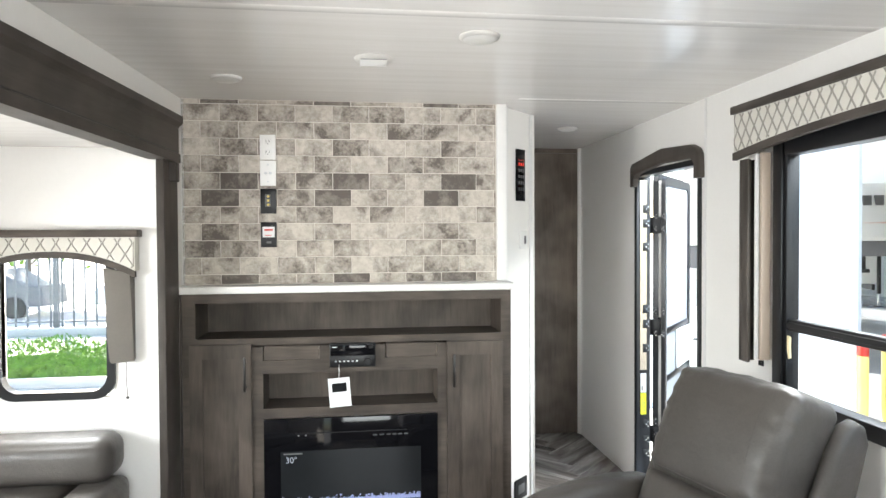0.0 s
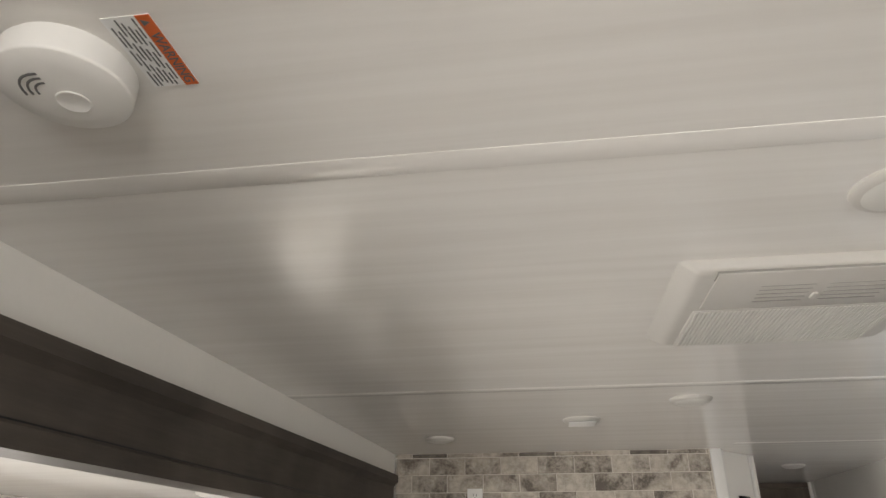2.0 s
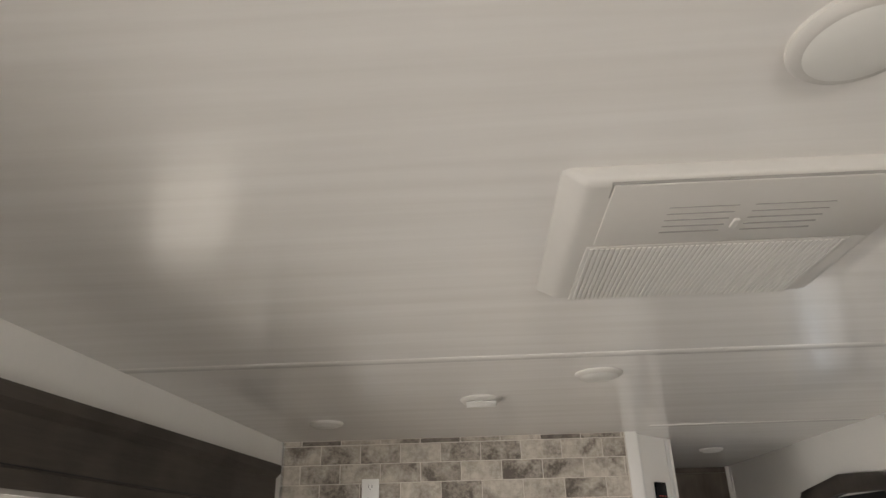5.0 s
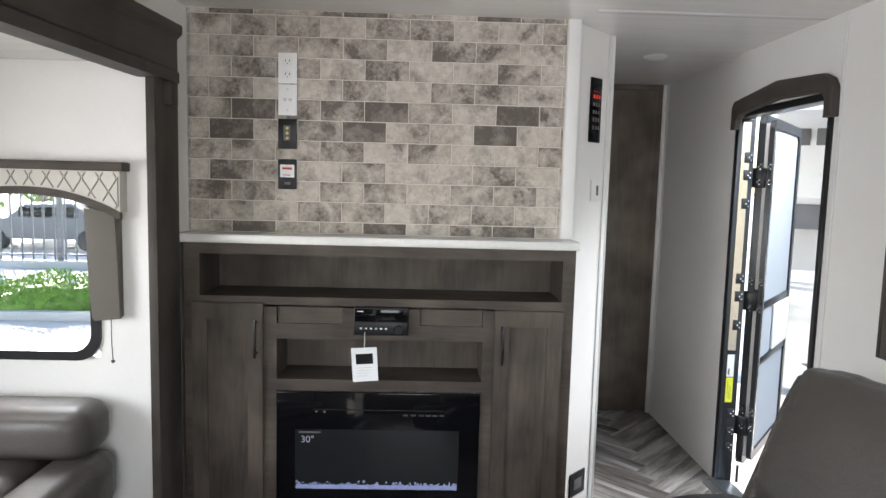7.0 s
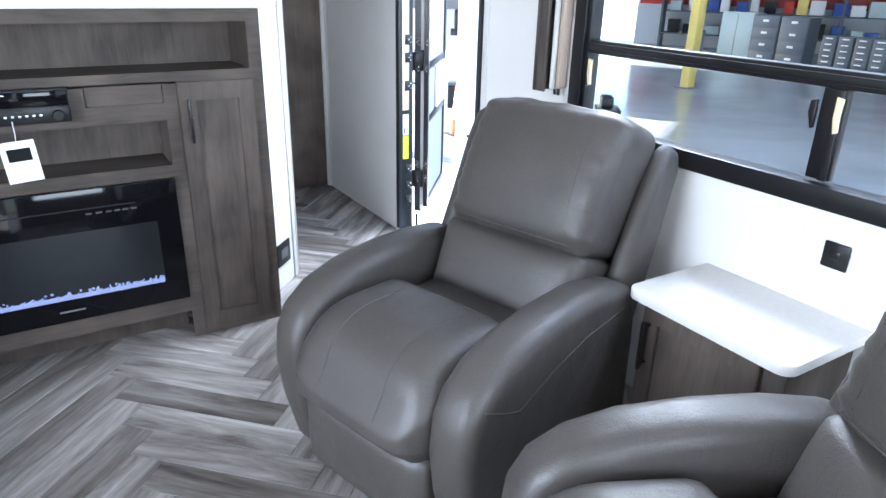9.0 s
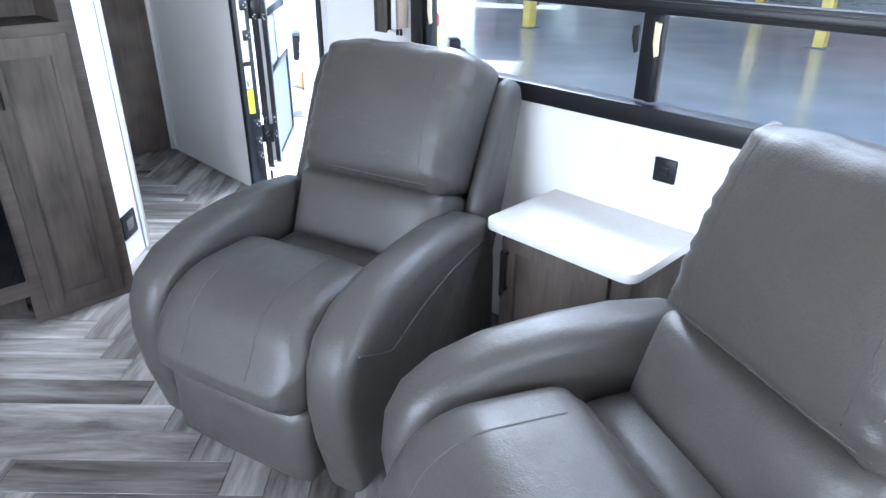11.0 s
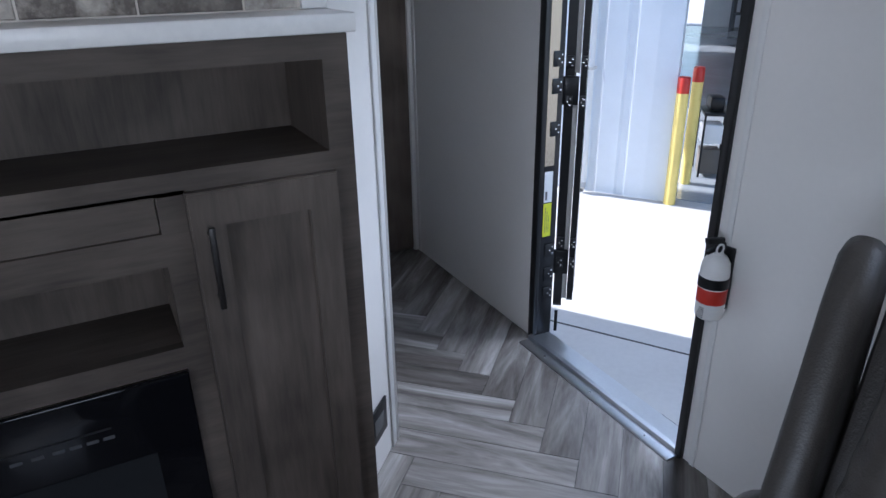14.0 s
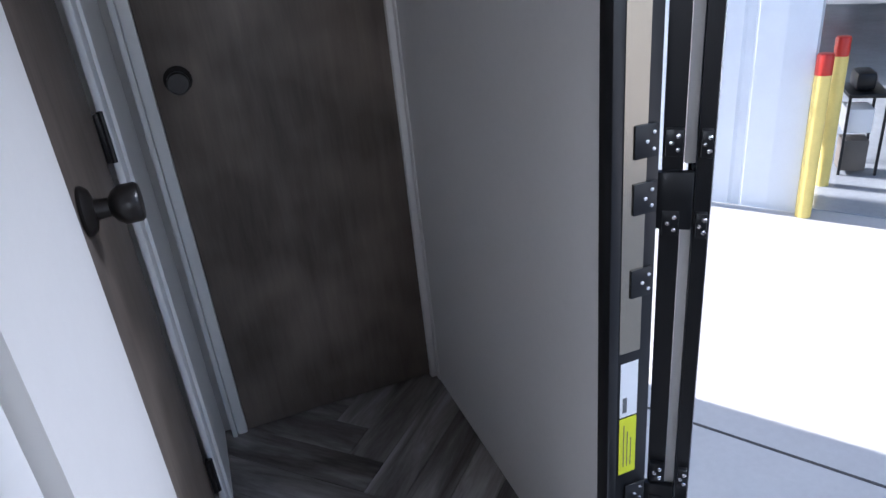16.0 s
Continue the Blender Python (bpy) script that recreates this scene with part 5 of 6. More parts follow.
for q in range(5):
    for a, b in ((1.040, 1.129), (1.149, 1.250)):
        w = 0.0012 + 0.0006 * q
        part("slot", boxes(((a + 0.001 * q, -1.905 + 0.0178 * q, ZB - 0.0030), (b - 0.001 * q, -1.905 + w + 0.0178 * q, ZB - 0.0021))), M_SLOT, ac)
part("slot_lever", boxes(((1.135, -1.866, ZB - 0.006), (1.143, -1.842, ZB + 0.001), 0.001)), M_OLDPL, ac)

smoke = thing("smoke_detector", "white round smoke alarm on the ceiling", "smoke alarm", at=Matrix.Translation((0.221, -2.546, H)) @ Matrix.Rotation(radians(48), 4, "Z") @ Matrix.Scale(1.09, 4))
bm = bmesh.new()
lathe(bm, [(0.0540, 0), (0.0540, 0.004), (0.0575, 0.005), (0.0575, 0.026), (0.0570, 0.0285), (0.0555, 0.0298), (0.036, 0.0330), (0.001, 0.0340)], 48, DOWN)
part("body", bm, M_WHITEPL, smoke)
bm = bmesh.new()
lathe(bm, [(0.0150, 0.0333), (0.0150, 0.0346), (0.0140, 0.0350), (0.0130, 0.0345), (0.001, 0.0345)], 28, Matrix.Translation((0.010, 0.004, 0)) @ DOWN)
part("test_button", bm, M_WHITEPL, smoke)
for r_ in (0.012, 0.017, 0.022):
    bm = bmesh.new()
    tube(bm, [(-0.006 - 1.25 * r_ * math.cos(a), 0.002 + 1.1 * r_ * math.sin(a), -0.0332) for a in [radians(-48 + 16 * q) for q in range(7)]], 0.0013, 5)
    part("sound_slot", bm, M_INK, smoke)
lab = thing("warning_label", "white and orange warning label stuck on the ceiling", "label", at=Matrix.Translation((0.310, -2.552, H)) @ Matrix.Rotation(radians(90), 4, "Z"))
part("sheet", boxes(((-0.048, -0.024, -0.0012), (0.048, 0.024, -0.0004))), M_PAPER, lab, "", 0)
part("header", boxes(((-0.048, -0.024, -0.0020), (0.048, -0.010, -0.0013))), M_ORANGE, lab, "orange header", 0)
bm = bmesh.new()
prism(bm, [(-0.043, -0.0130), (-0.0355, -0.0130), (-0.0392, -0.0205)], "z", -0.0026, -0.0019)
part("warning_triangle", bm, M_INK, lab, "", 0)
writing("header_text", "WARNING", 0.0145, Matrix.Translation((0.009, -0.0170, -0.0022)) @ Matrix.Rotation(radians(180), 4, "X"), M_INK, lab)
for q in range(7):
    for w in range(6):
        u = -0.045 + 0.0150 * w + 0.0045 * ((3 * q) % 4) - 0.004 * (w % 2)
        part("text_bar", boxes(((u, -0.0068 + 0.0042 * q, -0.0018), (min(0.046, u + 0.0095 + 0.0022 * ((q + 2 * w) % 3)), -0.0052 + 0.0042 * q, -0.0013))), M_INK, lab, "", 0)

# ---- outside ----
GZ = -1.04
structure("ground", boxes(((-300, -300, GZ - 0.5), (300, 300, GZ))), M_CONC, "sunlit pale concrete yard", "ground")
steps = thing("entry_steps", "black metal fold-out entry steps", "steps")
for q in range(4):
    x, z = 2.490 + 0.205 * q, -0.150 - 0.175 * q
    tread = part("tread", boxes(((x - 0.165, -0.02, z - 0.028), (x, 0.535, z), 0.006)), M_BLACKMET, steps)
    for k in range(4):
        part("grip_rib", boxes(((x - 0.142 + 0.034 * k, 0.0, z + 0.0004), (x - 0.126 + 0.034 * k, 0.515, z + 0.004), 0.001)), M_RUBBER, tread, "rubber grip rib")
for y in (-0.034, 0.5365):
    bm = bmesh.new()
    prism(bm, [(2.335, -0.185), (2.42, -0.185), (3.10, -0.765), (3.10, GZ), (3.05, GZ), (3.02, -0.80), (2.335, -0.26)], "y", y, y + 0.012)
    part("side_rail", bm, M_BLACKMET, steps)

part("joint", boxes(((-0.008, -8, 0.0), (0.008, 8, 0.003))), M_JOINT, bpy.data.objects["ground"]).matrix_world = Matrix.Translation((3.95, 1.56, GZ)) @ Matrix.Rotation(radians(32), 4, "Z")

BO = Vector((6.10, 3.50, 0))
BU = Vector((0.535, -0.845, 0)).normalized()
BV = Vector((0.845, 0.535, 0)).normalized()
BM = Matrix.Translation(BO) @ Matrix(((BU.x, BV.x, 0, 0), (BU.y, BV.y, 0, 0), (0, 0, 1, 0), (0, 0, 0, 1)))
shop = thing("workshop", "pale metal-clad workshop with open bays", "building")
tagged(shop, kind="structure")
shop.matrix_world = BM
bm = bmesh.new()
x = -1.55
pts = []
while x < -0.4:
    pts += [(x, 0.07), (x + 0.06, 0.07), (x + 0.085, 0.054), (x + 0.285, 0.054)]
    x += 0.31
pts += [(-0.12, 0.07), (-0.12, 0.175), (-1.55, 0.175)]
prism(bm, pts, "z", GZ, 4.6)
part("cladding", bm, M_CLAD, shop, "ribbed pale metal cladding", 0)
part("header", boxes(((-14.0, -0.02, 2.7), (18.0, 0.20, 6.4))), M_CLAD, shop)
part("floor_slab", boxes(((-14.0, 0.18, GZ - 0.1), (18.0, 21.0, GZ + 0.012))), M_SHOPFLOOR, shop, "smooth grey sealed concrete floor")
part("rear_wall", boxes(((-14.0, 21.0, GZ), (-6.0, 21.3, 6.4)), ((-6.0, 21.0, 2.4), (-3.4, 21.3, 6.4)), ((-3.4, 21.0, GZ), (18.0, 21.3, 6.4))), M_CLAD, shop)
part("red_stripe", boxes(((-3.3, 20.93, 0.5), (18.0, 20.99, 1.35))), M_RED, shop, "red painted stripe")
part("end_wall", boxes(((18.0, 0.0, GZ), (18.3, 21.3, 6.4))), M_CLAD, shop)
part("roof", boxes(((-14.0, -0.1, 6.4), (18.3, 21.3, 6.6))), M_CLAD, shop)
pipe = thing("downpipe", "white round downpipe on the metal cladding", "downpipe", "", BM @ Matrix.Translation((-0.976, -0.012, GZ)))
bm = bmesh.new()
cyl(bm, (0, 0, 0.10), (0, 0, 4.5), 0.046, seg=24)
part("pipe", bm, M_WHITEPL, pipe)
bm = bmesh.new()
tube(bm, [(0, 0, 0.11), (0, -0.02, 0.07), (0, -0.05, 0.05)], 0.047, 16)
part("outlet", bm, M_OLDPL, pipe)
# the pipe end is closed; this dark plate paints its shaded inside
part("mouth", boxes(((-0.034, -0.0535, 0.018), (0.034, -0.0515, 0.082), 0.0005)), M_INK, pipe, "dark plate for the shade inside the pipe mouth")
for z in (1.3, 3.0):
    part("bracket", boxes(((-0.055, -0.052, z), (0.055, 0.066, z + 0.03), 0.003)), M_OLDPL, pipe)
for p in (Vector((6.087, 3.55, 0)), Vector((6.72, 3.945, 0))):
    b = thing("bollard", "yellow steel bollard with red top", "bollard", "bollards", Matrix.Translation((p.x, p.y, GZ)))
    bm = bmesh.new()
    lathe(bm, [(0.058, 0), (0.058, 1.125)], 24)
    part("post", bm, M_YELLOW, b)
    bm = bmesh.new()
    lathe(bm, [(0.0585, 1.126), (0.0585, 1.265), (0.05, 1.279), (0.001, 1.282)], 24)
    part("cap", bm, M_RED, b, "red top")
def pillar(x, y):
    ob = thing("lift_post", "yellow steel workshop post", "post", "yellow workshop posts", Matrix.Translation((x, y, GZ + 0.012)))
    part("column", boxes(((-0.13, -0.11, 0.02), (0.13, 0.11, 4.6), 0.02)), M_YELLOW, ob)
    part("base_plate", boxes(((-0.2, -0.2, 0.0), (0.2, 0.2, 0.02))), M_GREYMET, ob)
    part("carriage", boxes(((0.115, -0.10, 0.5), (0.24, 0.10, 1.3), 0.01)), M_GREYMET, ob)
for x, y in ((14.05, 8.30), (16.2, 2.35), (19.5, 5.0)):
    pillar(x, y)
def drawer_cabinet(m, w, h, rows, label):
    ob = thing("tool_cabinet", label, "tool cabinet", "workshop cabinets", m)
    part("carcass", boxes(((-w / 2, 0, 0), (w / 2, 0.6, h), 0.01)), M_GREYMET, ob)
    for q in range(rows):
        z = h * (q + 0.08) / rows
        dr = part("drawer", boxes(((-w / 2 + 0.03, -0.02, z), (w / 2 - 0.03, -0.001, z + h / rows * 0.84), 0.005)), M_GREYMET, ob)
        part("label_plate", boxes(((-0.10, -0.03, z + h / rows * 0.4), (0.10, -0.0205, z + h / rows * 0.6))), M_PAPER, dr)
    return ob
FACEW = Matrix.Rotation(radians(-90), 4, "Z")
for y, w, h, n in ((11.0, 0.9, 1.42, 4), (10.05, 0.9, 1.42, 4), (8.9, 0.42, 0.98, 6), (8.42, 0.42, 0.98, 6), (7.94, 0.42, 0.98, 6), (7.46, 0.42, 0.98, 6)):
    drawer_cabinet(Matrix.Translation((20.7, y, GZ + 0.012)) @ FACEW, w, h, n, "dark grey metal drawer cabinet with white labels")
lk = thing("locker", "pale blue-green metal locker", "locker", "", Matrix.Translation((20.8, 12.1, GZ + 0.012)) @ FACEW)
part("body", boxes(((-0.6, 0, 0), (0.6, 0.6, 1.46), 0.02)), M_TEAL, lk)
part("door_gap", boxes(((-0.01, -0.004, 0.1), (0.01, -0.0005, 1.4))), M_INK, lk)
bench = thing("shelf_rack", "metal shelf rack loaded with boxes", "shelving", "", BM @ Matrix.Translation((3.2, 19.9, GZ + 0.012)))
for z in (0.5, 1.3, 2.1, 2.9):
    part("shelf", boxes(((-5.5, 0, z), (6.5, 0.8, z + 0.05))), M_GREYMET, bench)
for x in (-5.5, -2.5, 0.5, 3.5, 6.4):
    part("upright", boxes(((x, -0.01, 0), (x + 0.08, 0.81, 3.6))), M_GREYMET, bench)
rng = random.Random(11)
SHELF_MATS = [M_PAPER, M_BLUE, M_RED, M_YELLOW, M_TEAL, M_SHADE, M_PAPER, M_BLACK]
for z in (0.55, 1.35, 2.15):
    x = -5.2
    while x < 6.0:
        w, h = rng.uniform(0.25, 0.6), rng.uniform(0.25, 0.65)
        bm = boxes(((x, 0.05, z), (x + w, 0.6, z + h), 0.01))
        ob = made("storage_box", bm, rng.choice(SHELF_MATS))
        ob.matrix_world = BM @ Matrix.Translation((3.2, 19.9, GZ + 0.013))
        tagged(ob, "storage box on the workshop shelves", "box", "boxes on the workshop shelves")
        x += w + rng.uniform(0.03, 0.3)

# fifth-wheel trailers standing in the workshop
# grey carries the shade under the white nose
M_BELLY_SHADE = paint("shade_grey_underside", (0.16, 0.16, 0.17), 0.6, 0.1)
M_SWOOSH = paint("taupe_stripe", (0.20, 0.165, 0.14), 0.4)
def trailer(at, label, w=2.4, l=8.2, h=3.98):
    ob = thing("travel_trailer", label, "trailer", "parked trailers", at)
    bm = bmesh.new()
    prism(bm, [(2.2, 0.72), (2.2, 2.18), (0.30, 2.18), (0.06, 2.30), (0.0, 2.55), (0.05, 3.30), (0.22, 3.72), (0.62, h), (l, h), (l, 0.72)], "x", -w / 2, w / 2, 0.07, 3)
    part("body", bm, M_WHITEPL, ob, "white fibreglass body")
    part("nose_floor", boxes(((-w / 2 + 0.08, 0.34, 1.70), (w / 2 - 0.08, 2.15, 2.175), 0.03)), M_BELLY_SHADE, ob, "underside of the nose, its shade put into the grey colour")
    part("frame_rail", boxes(((-0.95, 2.0, 0.52), (-0.87, l - 0.2, 0.715)), ((0.87, 2.0, 0.52), (0.95, l - 0.2, 0.715))), M_BLACKMET, ob)
    bm = boxes(((-0.16, 0.55, 1.28), (0.16, 1.30, 1.695), 0.03), ((-0.24, 0.45, 1.18), (0.24, 0.85, 1.30), 0.02))
    cyl(bm, (0, 0.62, 1.06), (0, 0.62, 1.19), 0.045, seg=14)
    part("pin_box", bm, M_BLACKMET, ob, "black steel pin box")
    for s in (-1, 1):
        leg = part("landing_leg", boxes(((s * 0.98 - 0.05, 1.72, 0.42), (s * 0.98 + 0.05, 1.82, 1.695), 0.006)), M_BLACKMET, ob)
        part("landing_tube", boxes(((s * 0.98 - 0.036, 1.735, 0.03), (s * 0.98 + 0.036, 1.805, 0.415), 0.004)), M_ALU, leg)
        part("landing_foot", boxes(((s * 0.98 - 0.12, 1.65, 0.0), (s * 0.98 + 0.12, 1.89, 0.028), 0.006)), M_BLACKMET, leg)
        for y in (l * 0.60, l * 0.72):
            bm = bmesh.new()
            cyl(bm, (s * (w / 2 - 0.24), y, 0.37), (s * (w / 2 - 0.01), y, 0.37), 0.37, seg=28)
            wheel = part("wheel", bm, M_RUBBER, ob)
            bm = bmesh.new()
            cyl(bm, (s * (w / 2 - 0.009), y, 0.37), (s * (w / 2 + 0.004), y, 0.37), 0.20, seg=20)
            part("rim", bm, M_ALU, wheel)
        for y0, y1 in ((2.9, 3.7), (5.9, 7.0)):
            part("side_window", boxes(((s * (w / 2 + 0.004) - 0.004, y0, 2.0), (s * (w / 2 + 0.004) + 0.004, y1, 2.6), 0.003)), M_GLOSSBLK, ob)
        part("side_door", boxes(((s * (w / 2 + 0.006) - 0.005, 4.3, 0.95), (s * (w / 2 + 0.006) + 0.005, 5.0, 2.75), 0.004)), M_OLDPL, ob, "pale side door")
        for k in range(2):
            bm = bmesh.new()
            low = [(0.4 + 0.3 * q, 2.30 - 0.35 * k - 0.9 * (q / 12) ** 1.6) for q in range(13)]
            prism(bm, [(min(y, l), max(z, 0.8)) for y, z in low] + [(min(y, l), max(z, 0.8) + 0.05 + 0.13 * math.sin(math.pi * (q + 0.5) / 13)) for q, (y, z) in reversed(list(enumerate(low)))], "x", *sorted((s * (w / 2 + 0.001), s * (w / 2 + 0.007))))
            part("stripe", bm, M_SWOOSH if k else M_GREYMET, ob, "brown-grey swoosh stripe")
    for q in range(5):
        part("letter_bar", boxes(((-0.80 + 0.34 * q, 0.03, 3.27), (-0.56 + 0.34 * q, 0.24, 3.58), 0.01)), M_INK, ob)
    bm = bmesh.new()
    prism(bm, [(-1.0, 2.70), (-0.3, 2.64), (0.4, 2.66), (1.05, 2.80), (0.4, 2.745), (-0.3, 2.735)], "y", 0.012, 0.09)
    part("accent", bm, M_ORANGE, ob, "orange accent band")
    return ob
t1 = trailer(Matrix.Translation((8.40, 9.45, GZ + 0.012)) @ Matrix.Rotation(radians(-32), 4, "Z"), "white fifth-wheel trailer with grey stripes parked in the workshop")
t2 = copy_thing(t1, Matrix.Translation((16.2, 15.6, GZ + 0.012)) @ Matrix.Rotation(radians(-20), 4, "Z"))
stool = thing("tool_box", "dark tool box on the workshop floor", "tool box", "", Matrix.Translation((7.72, 8.55, GZ + 0.012)) @ Matrix.Rotation(radians(-35), 4, "Z"))
part("body", boxes(((-0.16, -0.25, 0.0), (0.16, 0.25, 0.42), 0.02)), M_BLACK, stool)
part("lid", boxes(((-0.17, -0.26, 0.425), (0.17, 0.26, 0.48), 0.015)), M_GREYMET, stool)
cart = thing("bench_grinder_cart", "dark workshop cart with boxes", "cart", "", Matrix.Translation((7.26, 4.13, GZ + 0.012)) @ Matrix.Rotation(radians(-40), 4, "Z") @ Matrix.Scale(0.70, 4))
part("top", boxes(((-0.2, -0.35, 1.0), (0.25, 0.35, 1.05), 0.01)), M_BLACK, cart)
part("box", boxes(((-0.18, -0.30, 0.05), (0.12, 0.0, 0.45), 0.01)), M_SHADE, cart)
part("box", boxes(((-0.18, -0.30, 0.55), (0.12, 0.1, 0.85), 0.01)), M_PAPER, cart)
for x in (-0.19, 0.22):
    for y in (-0.33, 0.31):
        part("leg", boxes(((x, y, 0.0), (x + 0.03, y + 0.03, 1.0))), M_BLACK, cart)
part("motor", boxes(((-0.12, -0.2, 1.05), (0.12, 0.2, 1.28), 0.06)), M_BLACK, cart)

cone = thing("traffic_cone", "orange and white traffic cone on the yard", "traffic cone", "", Matrix.Translation((6.38, 6.45, GZ)) @ Matrix.Scale(0.85, 4))
part("base", boxes(((-0.18, -0.18, 0.0), (0.18, 0.18, 0.03), 0.008)), M_RUBBER, cone)
bm = bmesh.new()
lathe(bm, [(0.115, 0.031), (0.028, 0.90), (0.024, 0.91), (0.001, 0.912)], 24)
part("body", bm, M_ORANGE, cone)
for a, b in ((0.30, 0.56), (0.64, 0.80)):
    bm = bmesh.new()
    lathe(bm, [(0.1175 - 0.1001 * (h - 0.031), h) for h in (a, b)], 24)
    part("collar", bm, M_PAPER, cone, "white reflective collar")

# yard seen through the slide-out window
rng = random.Random(3)
lm = bmesh.new()
for q in range(26000):
    px = rng.uniform(-14, 1.0)
    ph = rng.random()
    py = 9.3 + 0.35 * math.sin(px * 1.3) + rng.uniform(-0.55, 0.55)
    top = 0.58 + 0.08 * math.sin(px * 2.1) + 0.05 * math.sin(px * 5.3)
    pz = GZ + 0.05 + top * ph ** 0.6
    e = Euler((rng.uniform(0, 6), rng.uniform(0, 6), rng.uniform(0, 6))).to_matrix()
    s = rng.uniform(0.02, 0.045)
    c = Vector((px, py, pz))
    vs = [lm.verts.new(c + e @ Vector(k_) * s) for k_ in ((-1, 0, 0), (0, -0.45, 0.1), (1, 0, 0), (0, 0.45, 0.1))]
    lm.faces.new(vs)
# leafy inner mass
rows_ = []
for q in range(76):
    px = -14 + 0.2 * q
    top = 0.46 + 0.08 * math.sin(px * 2.1) + 0.05 * math.sin(px * 5.3)
    py = 9.3 + 0.35 * math.sin(px * 1.3)
    rows_.append([lm.verts.new((px, py + a + rng.uniform(-0.05, 0.05), GZ + b * top + rng.uniform(-0.03, 0.03) * (b > 0))) for a, b in ((-0.42, 0), (-0.38, 0.5), (-0.2, 0.9), (0.2, 0.95), (0.42, 0.5), (0.42, 0))])
for a, b in zip(rows_, rows_[1:]):
    for k in range(5):
        lm.faces.new((a[k], a[k + 1], b[k + 1], b[k]))
hedge = made("hedge", lm, M_LEAF, 0)
structure("kerb_hedge", boxes(((-18, 8.45, GZ), (1.5, 8.62, GZ + 0.15), 0.01)), M_CONC, "low pale concrete kerb in front of the hedge", "kerb")
tagged(hedge, "low bright green hedge along the yard", "hedge", "", "stuff")
fence = thing("fence", "grey metal picket fence behind the hedge", "fence")
structure("wall_yard", boxes(((-20, 14.45, GZ), (4, 14.75, GZ + 0.20), 0.01)), M_CONC, "low pale concrete yard kerb under the fence", "wall")
FZ = GZ + 0.20
part("top_rail", boxes(((-20, 14.585, FZ + 2.0), (3, 14.615, FZ + 2.05))), M_FENCE, fence)
part("bottom_rail", boxes(((-20, 14.585, FZ + 0.12), (3, 14.615, FZ + 0.16))), M_FENCE, fence)
picket = boxes(((-0.022, -0.012, 0.0), (0.022, 0.012, 2.15)))
first = part("picket", picket, M_FENCE, fence)
for q in range(1, 84):
    ob = new("picket", first.data)
    ob.parent = fence
    ob.location = (-19.8 + 0.27 * q, 14.6, FZ)
first.location = (-19.8, 14.6, FZ)
for q in range(14):
    part("post", boxes(((-19.725 + 1.62 * q, 14.545, FZ), (-19.605 + 1.62 * q, 14.655, FZ + 2.25), 0.005)), M_FENCE, fence)
def car(at, mat, label):
    ob = thing("parked_car", label, "car", "parked cars", at)
    bm = bmesh.new()
    prism(bm, [(-2.2, 0.35), (-2.2, 0.75), (-1.9, 0.95), (-1.1, 1.0), (-0.5, 1.45), (0.9, 1.48), (1.6, 1.05), (2.2, 0.95), (2.25, 0.35)], "y", -0.85, 0.85, 0.08, 3)
    part("body", bm, mat, ob)
    part("side_glass", boxes(((-0.7, -0.86, 1.03), (1.1, -0.80, 1.36), 0.02)), M_GLOSSBLK, ob)
    for x in (-1.4, 1.4):
        bm = bmesh.new()
        cyl(bm, (x, -0.88, 0.33), (x, -0.62, 0.33), 0.33, seg=24)
        part("wheel", bm, M_RUBBER, ob)
car(Matrix.Translation((-10.9, 19.2, GZ)), M_FENCE, "grey car parked behind the fence")
car(Matrix.Translation((-5.2, 19.4, GZ)), M_WHITEPL, "white car parked behind the fence")
rng = random.Random(8)
def tree(x, y, h):
    ob = thing("tree", "leafy green tree behind the yard", "tree", "trees", Matrix.Translation((x, y, GZ)))
    bm = bmesh.new()
    cyl(bm, (0, 0, 0), (0.1, 0, h * 0.55), 0.16, 0.09, 10)
    for q in range(6):
        a = q * 1.05
        cyl(bm, (0.05, 0, h * (0.35 + 0.03 * q)), (0.05 + 1.3 * math.cos(a), 1.3 * math.sin(a), h * (0.6 + 0.05 * q)), 0.06, 0.02, 6)
    part("trunk", bm, M_SHADE, ob)
    bm = bmesh.new()
    for q in range(900):
        d = Vector((rng.gauss(0, 1), rng.gauss(0, 1), rng.gauss(0, 0.8)))
        c = Vector((0.1, 0, h * 0.7)) + d * h * 0.17
        e = Euler((rng.uniform(0, 6), rng.uniform(0, 6), 0)).to_matrix()
        s = rng.uniform(0.10, 0.2)
        bm.faces.new([bm.verts.new(c + e @ Vector(k_) * s) for k_ in ((-1, 0, 0), (0, -0.5, 0), (1, 0, 0), (0, 0.5, 0))])
    part("crown", bm, M_LEAF, ob, "", 0)
for x, y, h in ((-16.5, 22.5, 3.8), (-13.9, 23.5, 3.4), (-11.2, 22.8, 4.0), (-8.0, 24.0, 3.6)):
    tree(x, y, h)

# ---- planks and bricks ----
PL, PW, GAP = 0.550, 0.110, 0.0008
bm = bmesh.new()
quad_box(bm, (GAP, GAP, -0.005), (PL - GAP, PW - GAP, 0.0))
bmesh.ops.bevel(bm, geom=[e for e in bm.edges if all(v.co.z > -0.001 for v in e.verts)], offset=0.0007, segments=1, affect="EDGES")
plank_me = bpy.data.meshes.new("plank")
bmesh.ops.recalc_face_normals(bm, faces=bm.faces[:])
bm.to_mesh(plank_me)
bm.free()
plank_me.materials.append(M_PLANK)
HALF = PL / math.sqrt(2)
STEP = PW * math.sqrt(2)
SPX, SPY = 0.851, -0.043     # one apex of the pattern
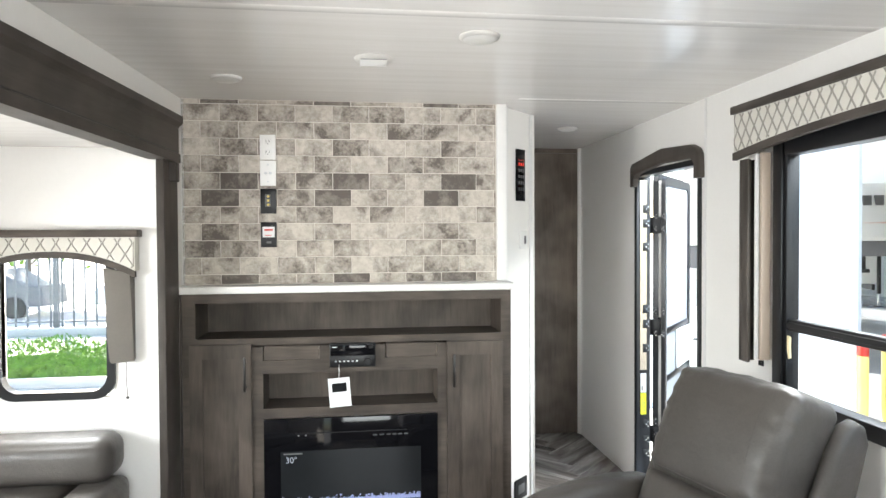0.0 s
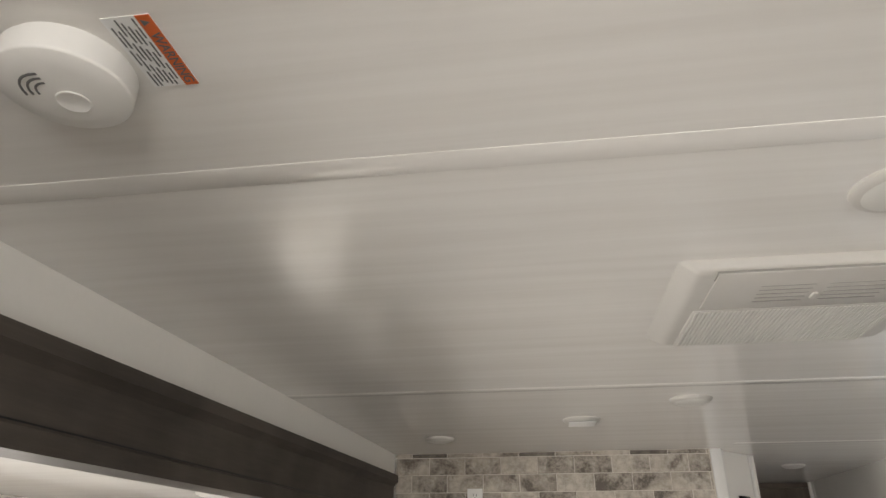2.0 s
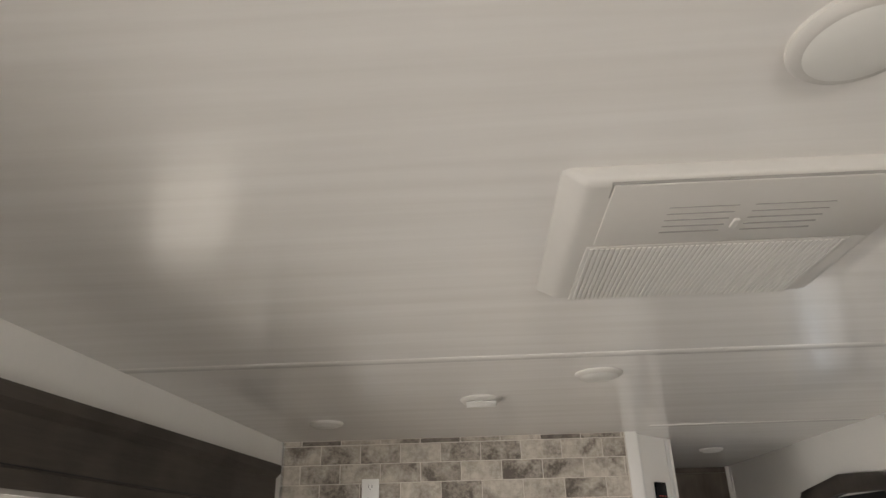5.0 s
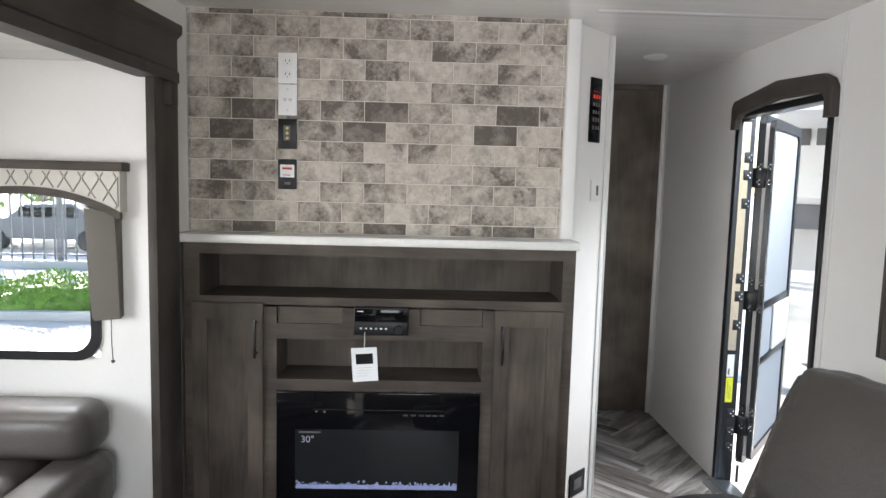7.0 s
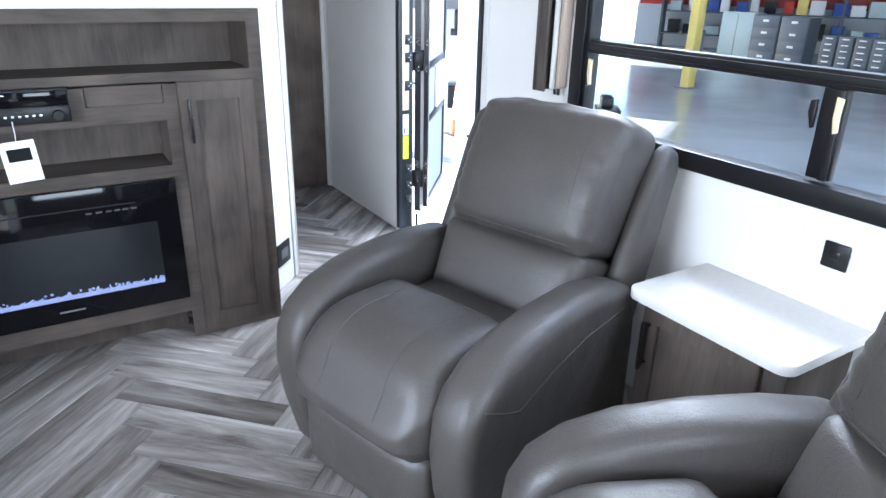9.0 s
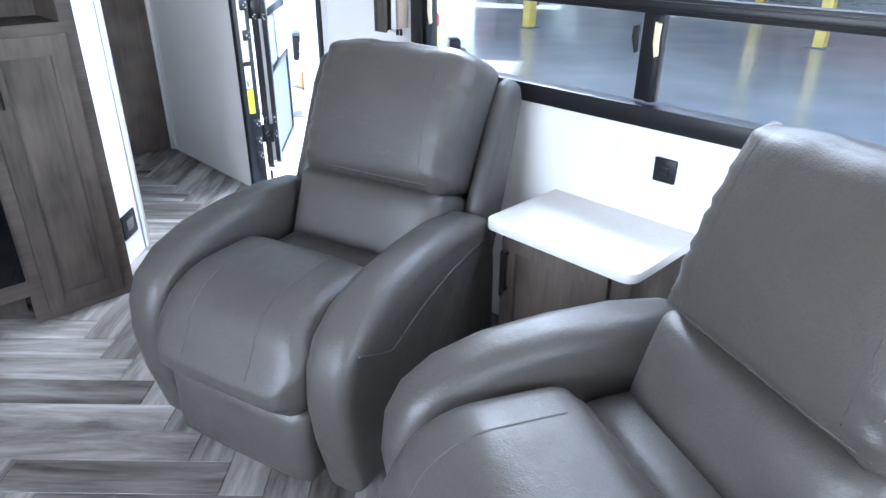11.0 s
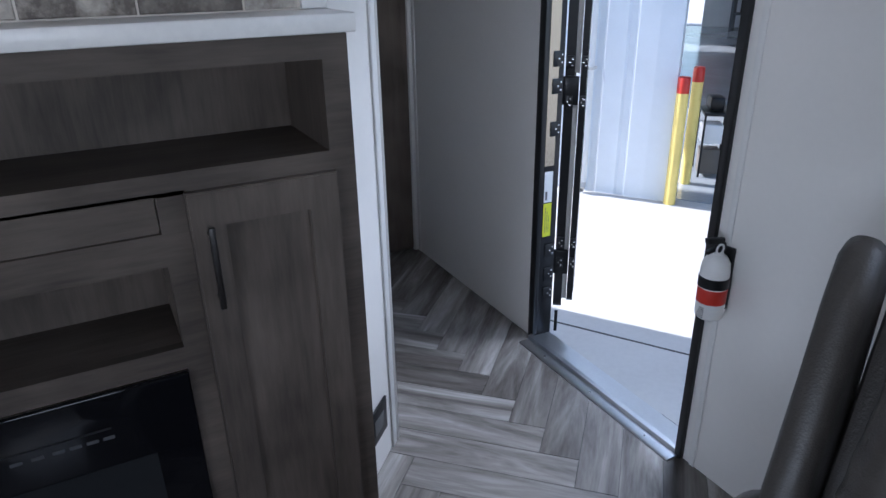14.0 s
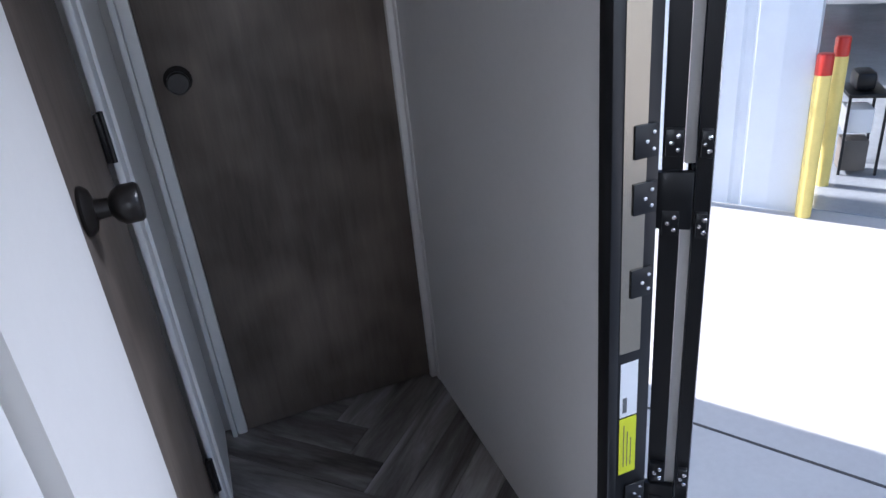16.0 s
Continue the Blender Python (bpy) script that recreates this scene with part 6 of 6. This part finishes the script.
for col in range(-3, 5):
    up = col % 2 == 0
    for row in range(-40, 40):
        ax = SPX + col * HALF
        # planks in even columns rise to the right, in odd ones they fall
        ay = SPY + row * STEP
        if up:
            ob_m = Matrix.Translation((ax, ay, 0)) @ Matrix.Rotation(radians(-45), 4, "Z") @ Matrix.Translation((0, -PW, 0))
            mid = ob_m @ Vector((PL / 2, PW / 2, 0))
        else:
            ob_m = Matrix.Translation((ax, ay - HALF, 0)) @ Matrix.Rotation(radians(45), 4, "Z") @ Matrix.Translation((0, -PW * 0, 0))
            mid = ob_m @ Vector((PL / 2, PW / 2, 0))
        if not (XL - 0.20 < mid.x < XR + 0.20 and YB - 0.2 < mid.y < 1.85):
            continue
        pts = [ob_m @ Vector(c) for c in ((0, 0, 0), (PL, 0, 0), (PL, PW, 0), (0, PW, 0))]
        if all(XL < p.x < XR and YB < p.y < HY for p in pts):
            ob = new("plank", plank_me)
            ob.matrix_world = ob_m
        else:
            # cut planks along the walls
            bm = bmesh.new()
            quad_box(bm, (GAP, GAP, -0.005), (PL - GAP, PW - GAP, 0.0))
            inv = ob_m.inverted()
            for co, no in (((XL, 0, 0), (-1, 0, 0)), ((XH - 0.001, 0, 0), (1, 0, 0)), ((0, HY + 0.04, 0), (0, 1, 0)), ((0, YB, 0), (0, -1, 0))):
                bmesh.ops.bisect_plane(bm, geom=bm.verts[:] + bm.edges[:] + bm.faces[:], plane_co=inv @ Vector(co), plane_no=inv.to_3x3() @ Vector(no), clear_outer=True)
            if len(bm.faces) < 3:
                bm.free()
                continue
            ob = made("plank", bm, M_PLANK, 0)
            ob.matrix_world = ob_m
        ob.parent = floor

BZ0, BH, BW_ = 1.189, 0.0748, 0.1625
wall_b = bpy.data.objects["wall_brick"]
meshes = {}
def brick_mesh(w, h, tone):
    key = (round(w, 4), round(h, 4), tone)
    if key not in meshes:
        bm = bmesh.new()
        g = 0.0017
        quad_box(bm, (g, 0.0, g), (w - g, 0.014, h - g))
        bmesh.ops.bevel(bm, geom=[e for e in bm.edges if all(v.co.y < 0.001 for v in e.verts)], offset=0.0018, segments=1, affect="EDGES")
        me = bpy.data.meshes.new("brick")
        bmesh.ops.recalc_face_normals(bm, faces=bm.faces[:])
        bm.to_mesh(me)
        bm.free()
        me.materials.append(M_BRICK[tone])
        meshes[key] = me
    return meshes[key]
rng = random.Random(5)
z1 = H
row = 0
DARK = {0: (1, 4, 7), 5: (1, 4, 7), 6: (1, 4, 7), 11: (1, 4, 7)}
MID = {1: (2, 5, 8), 2: (1, 3, 4, 6, 7), 3: (1, 4, 7), 4: (0, 1, 4, 7), 5: (2, 5), 6: (0, 3, 5), 7: (2, 5, 8), 8: (1, 4, 7), 9: (0, 1, 3, 4, 6, 7), 10: (0, 1, 3, 4, 6, 7), 11: (0, 3, 6)}
while z1 > BZ0 + 0.004:
    h = 0.020 if row == 0 else BH
    z0 = max(BZ0, z1 - h)
    half = row % 2 == 0
    x, i = XL, 0
    while x < AX0 - 0.004:
        w = BW_ / 2 if (half and i == 0) else BW_
        w = min(w, AX0 - x)
        tone = 2 if i in DARK.get(row, ()) else 1 if i in MID.get(row, ()) else (0 if rng.random() < 0.85 else 1)
        ob = new("brick", brick_mesh(w, z1 - z0, tone))
        ob.location = (x, BY - 0.004, z0)
        ob.parent = wall_b
        x += w
        i += 1
    z1 = z0
    row += 1

# area lamps added outside the openings, on top of the sky's own light
window_light("sky_light_entry", (XR + 0.95, 0.25, 2.45), (1.5, 0.15, 1.0), 0.8, 0.6, 17)
window_light("sky_light_side", (XR + 0.60, -1.5, 2.20), (1.2, -1.4, 0.7), 1.6, 0.8, 6)
window_light("sky_light_slide", (SX - 0.08, -1.78, 1.14), (0, -1.78, 0.7), 1.45, 0.50, 7.5, 150)
# added fill lamp in the unseen rear opening, brightens the brick end
window_light("sky_light_rear", (1.15, YB - 0.03, 1.35), (1.15, 0, 1.9), 1.6, 0.8, 10)
window_light("sky_light_end", (-0.385, SY + 0.45, 1.70), (0.1, -1.9, 0.5), 0.8, 0.6, 9)
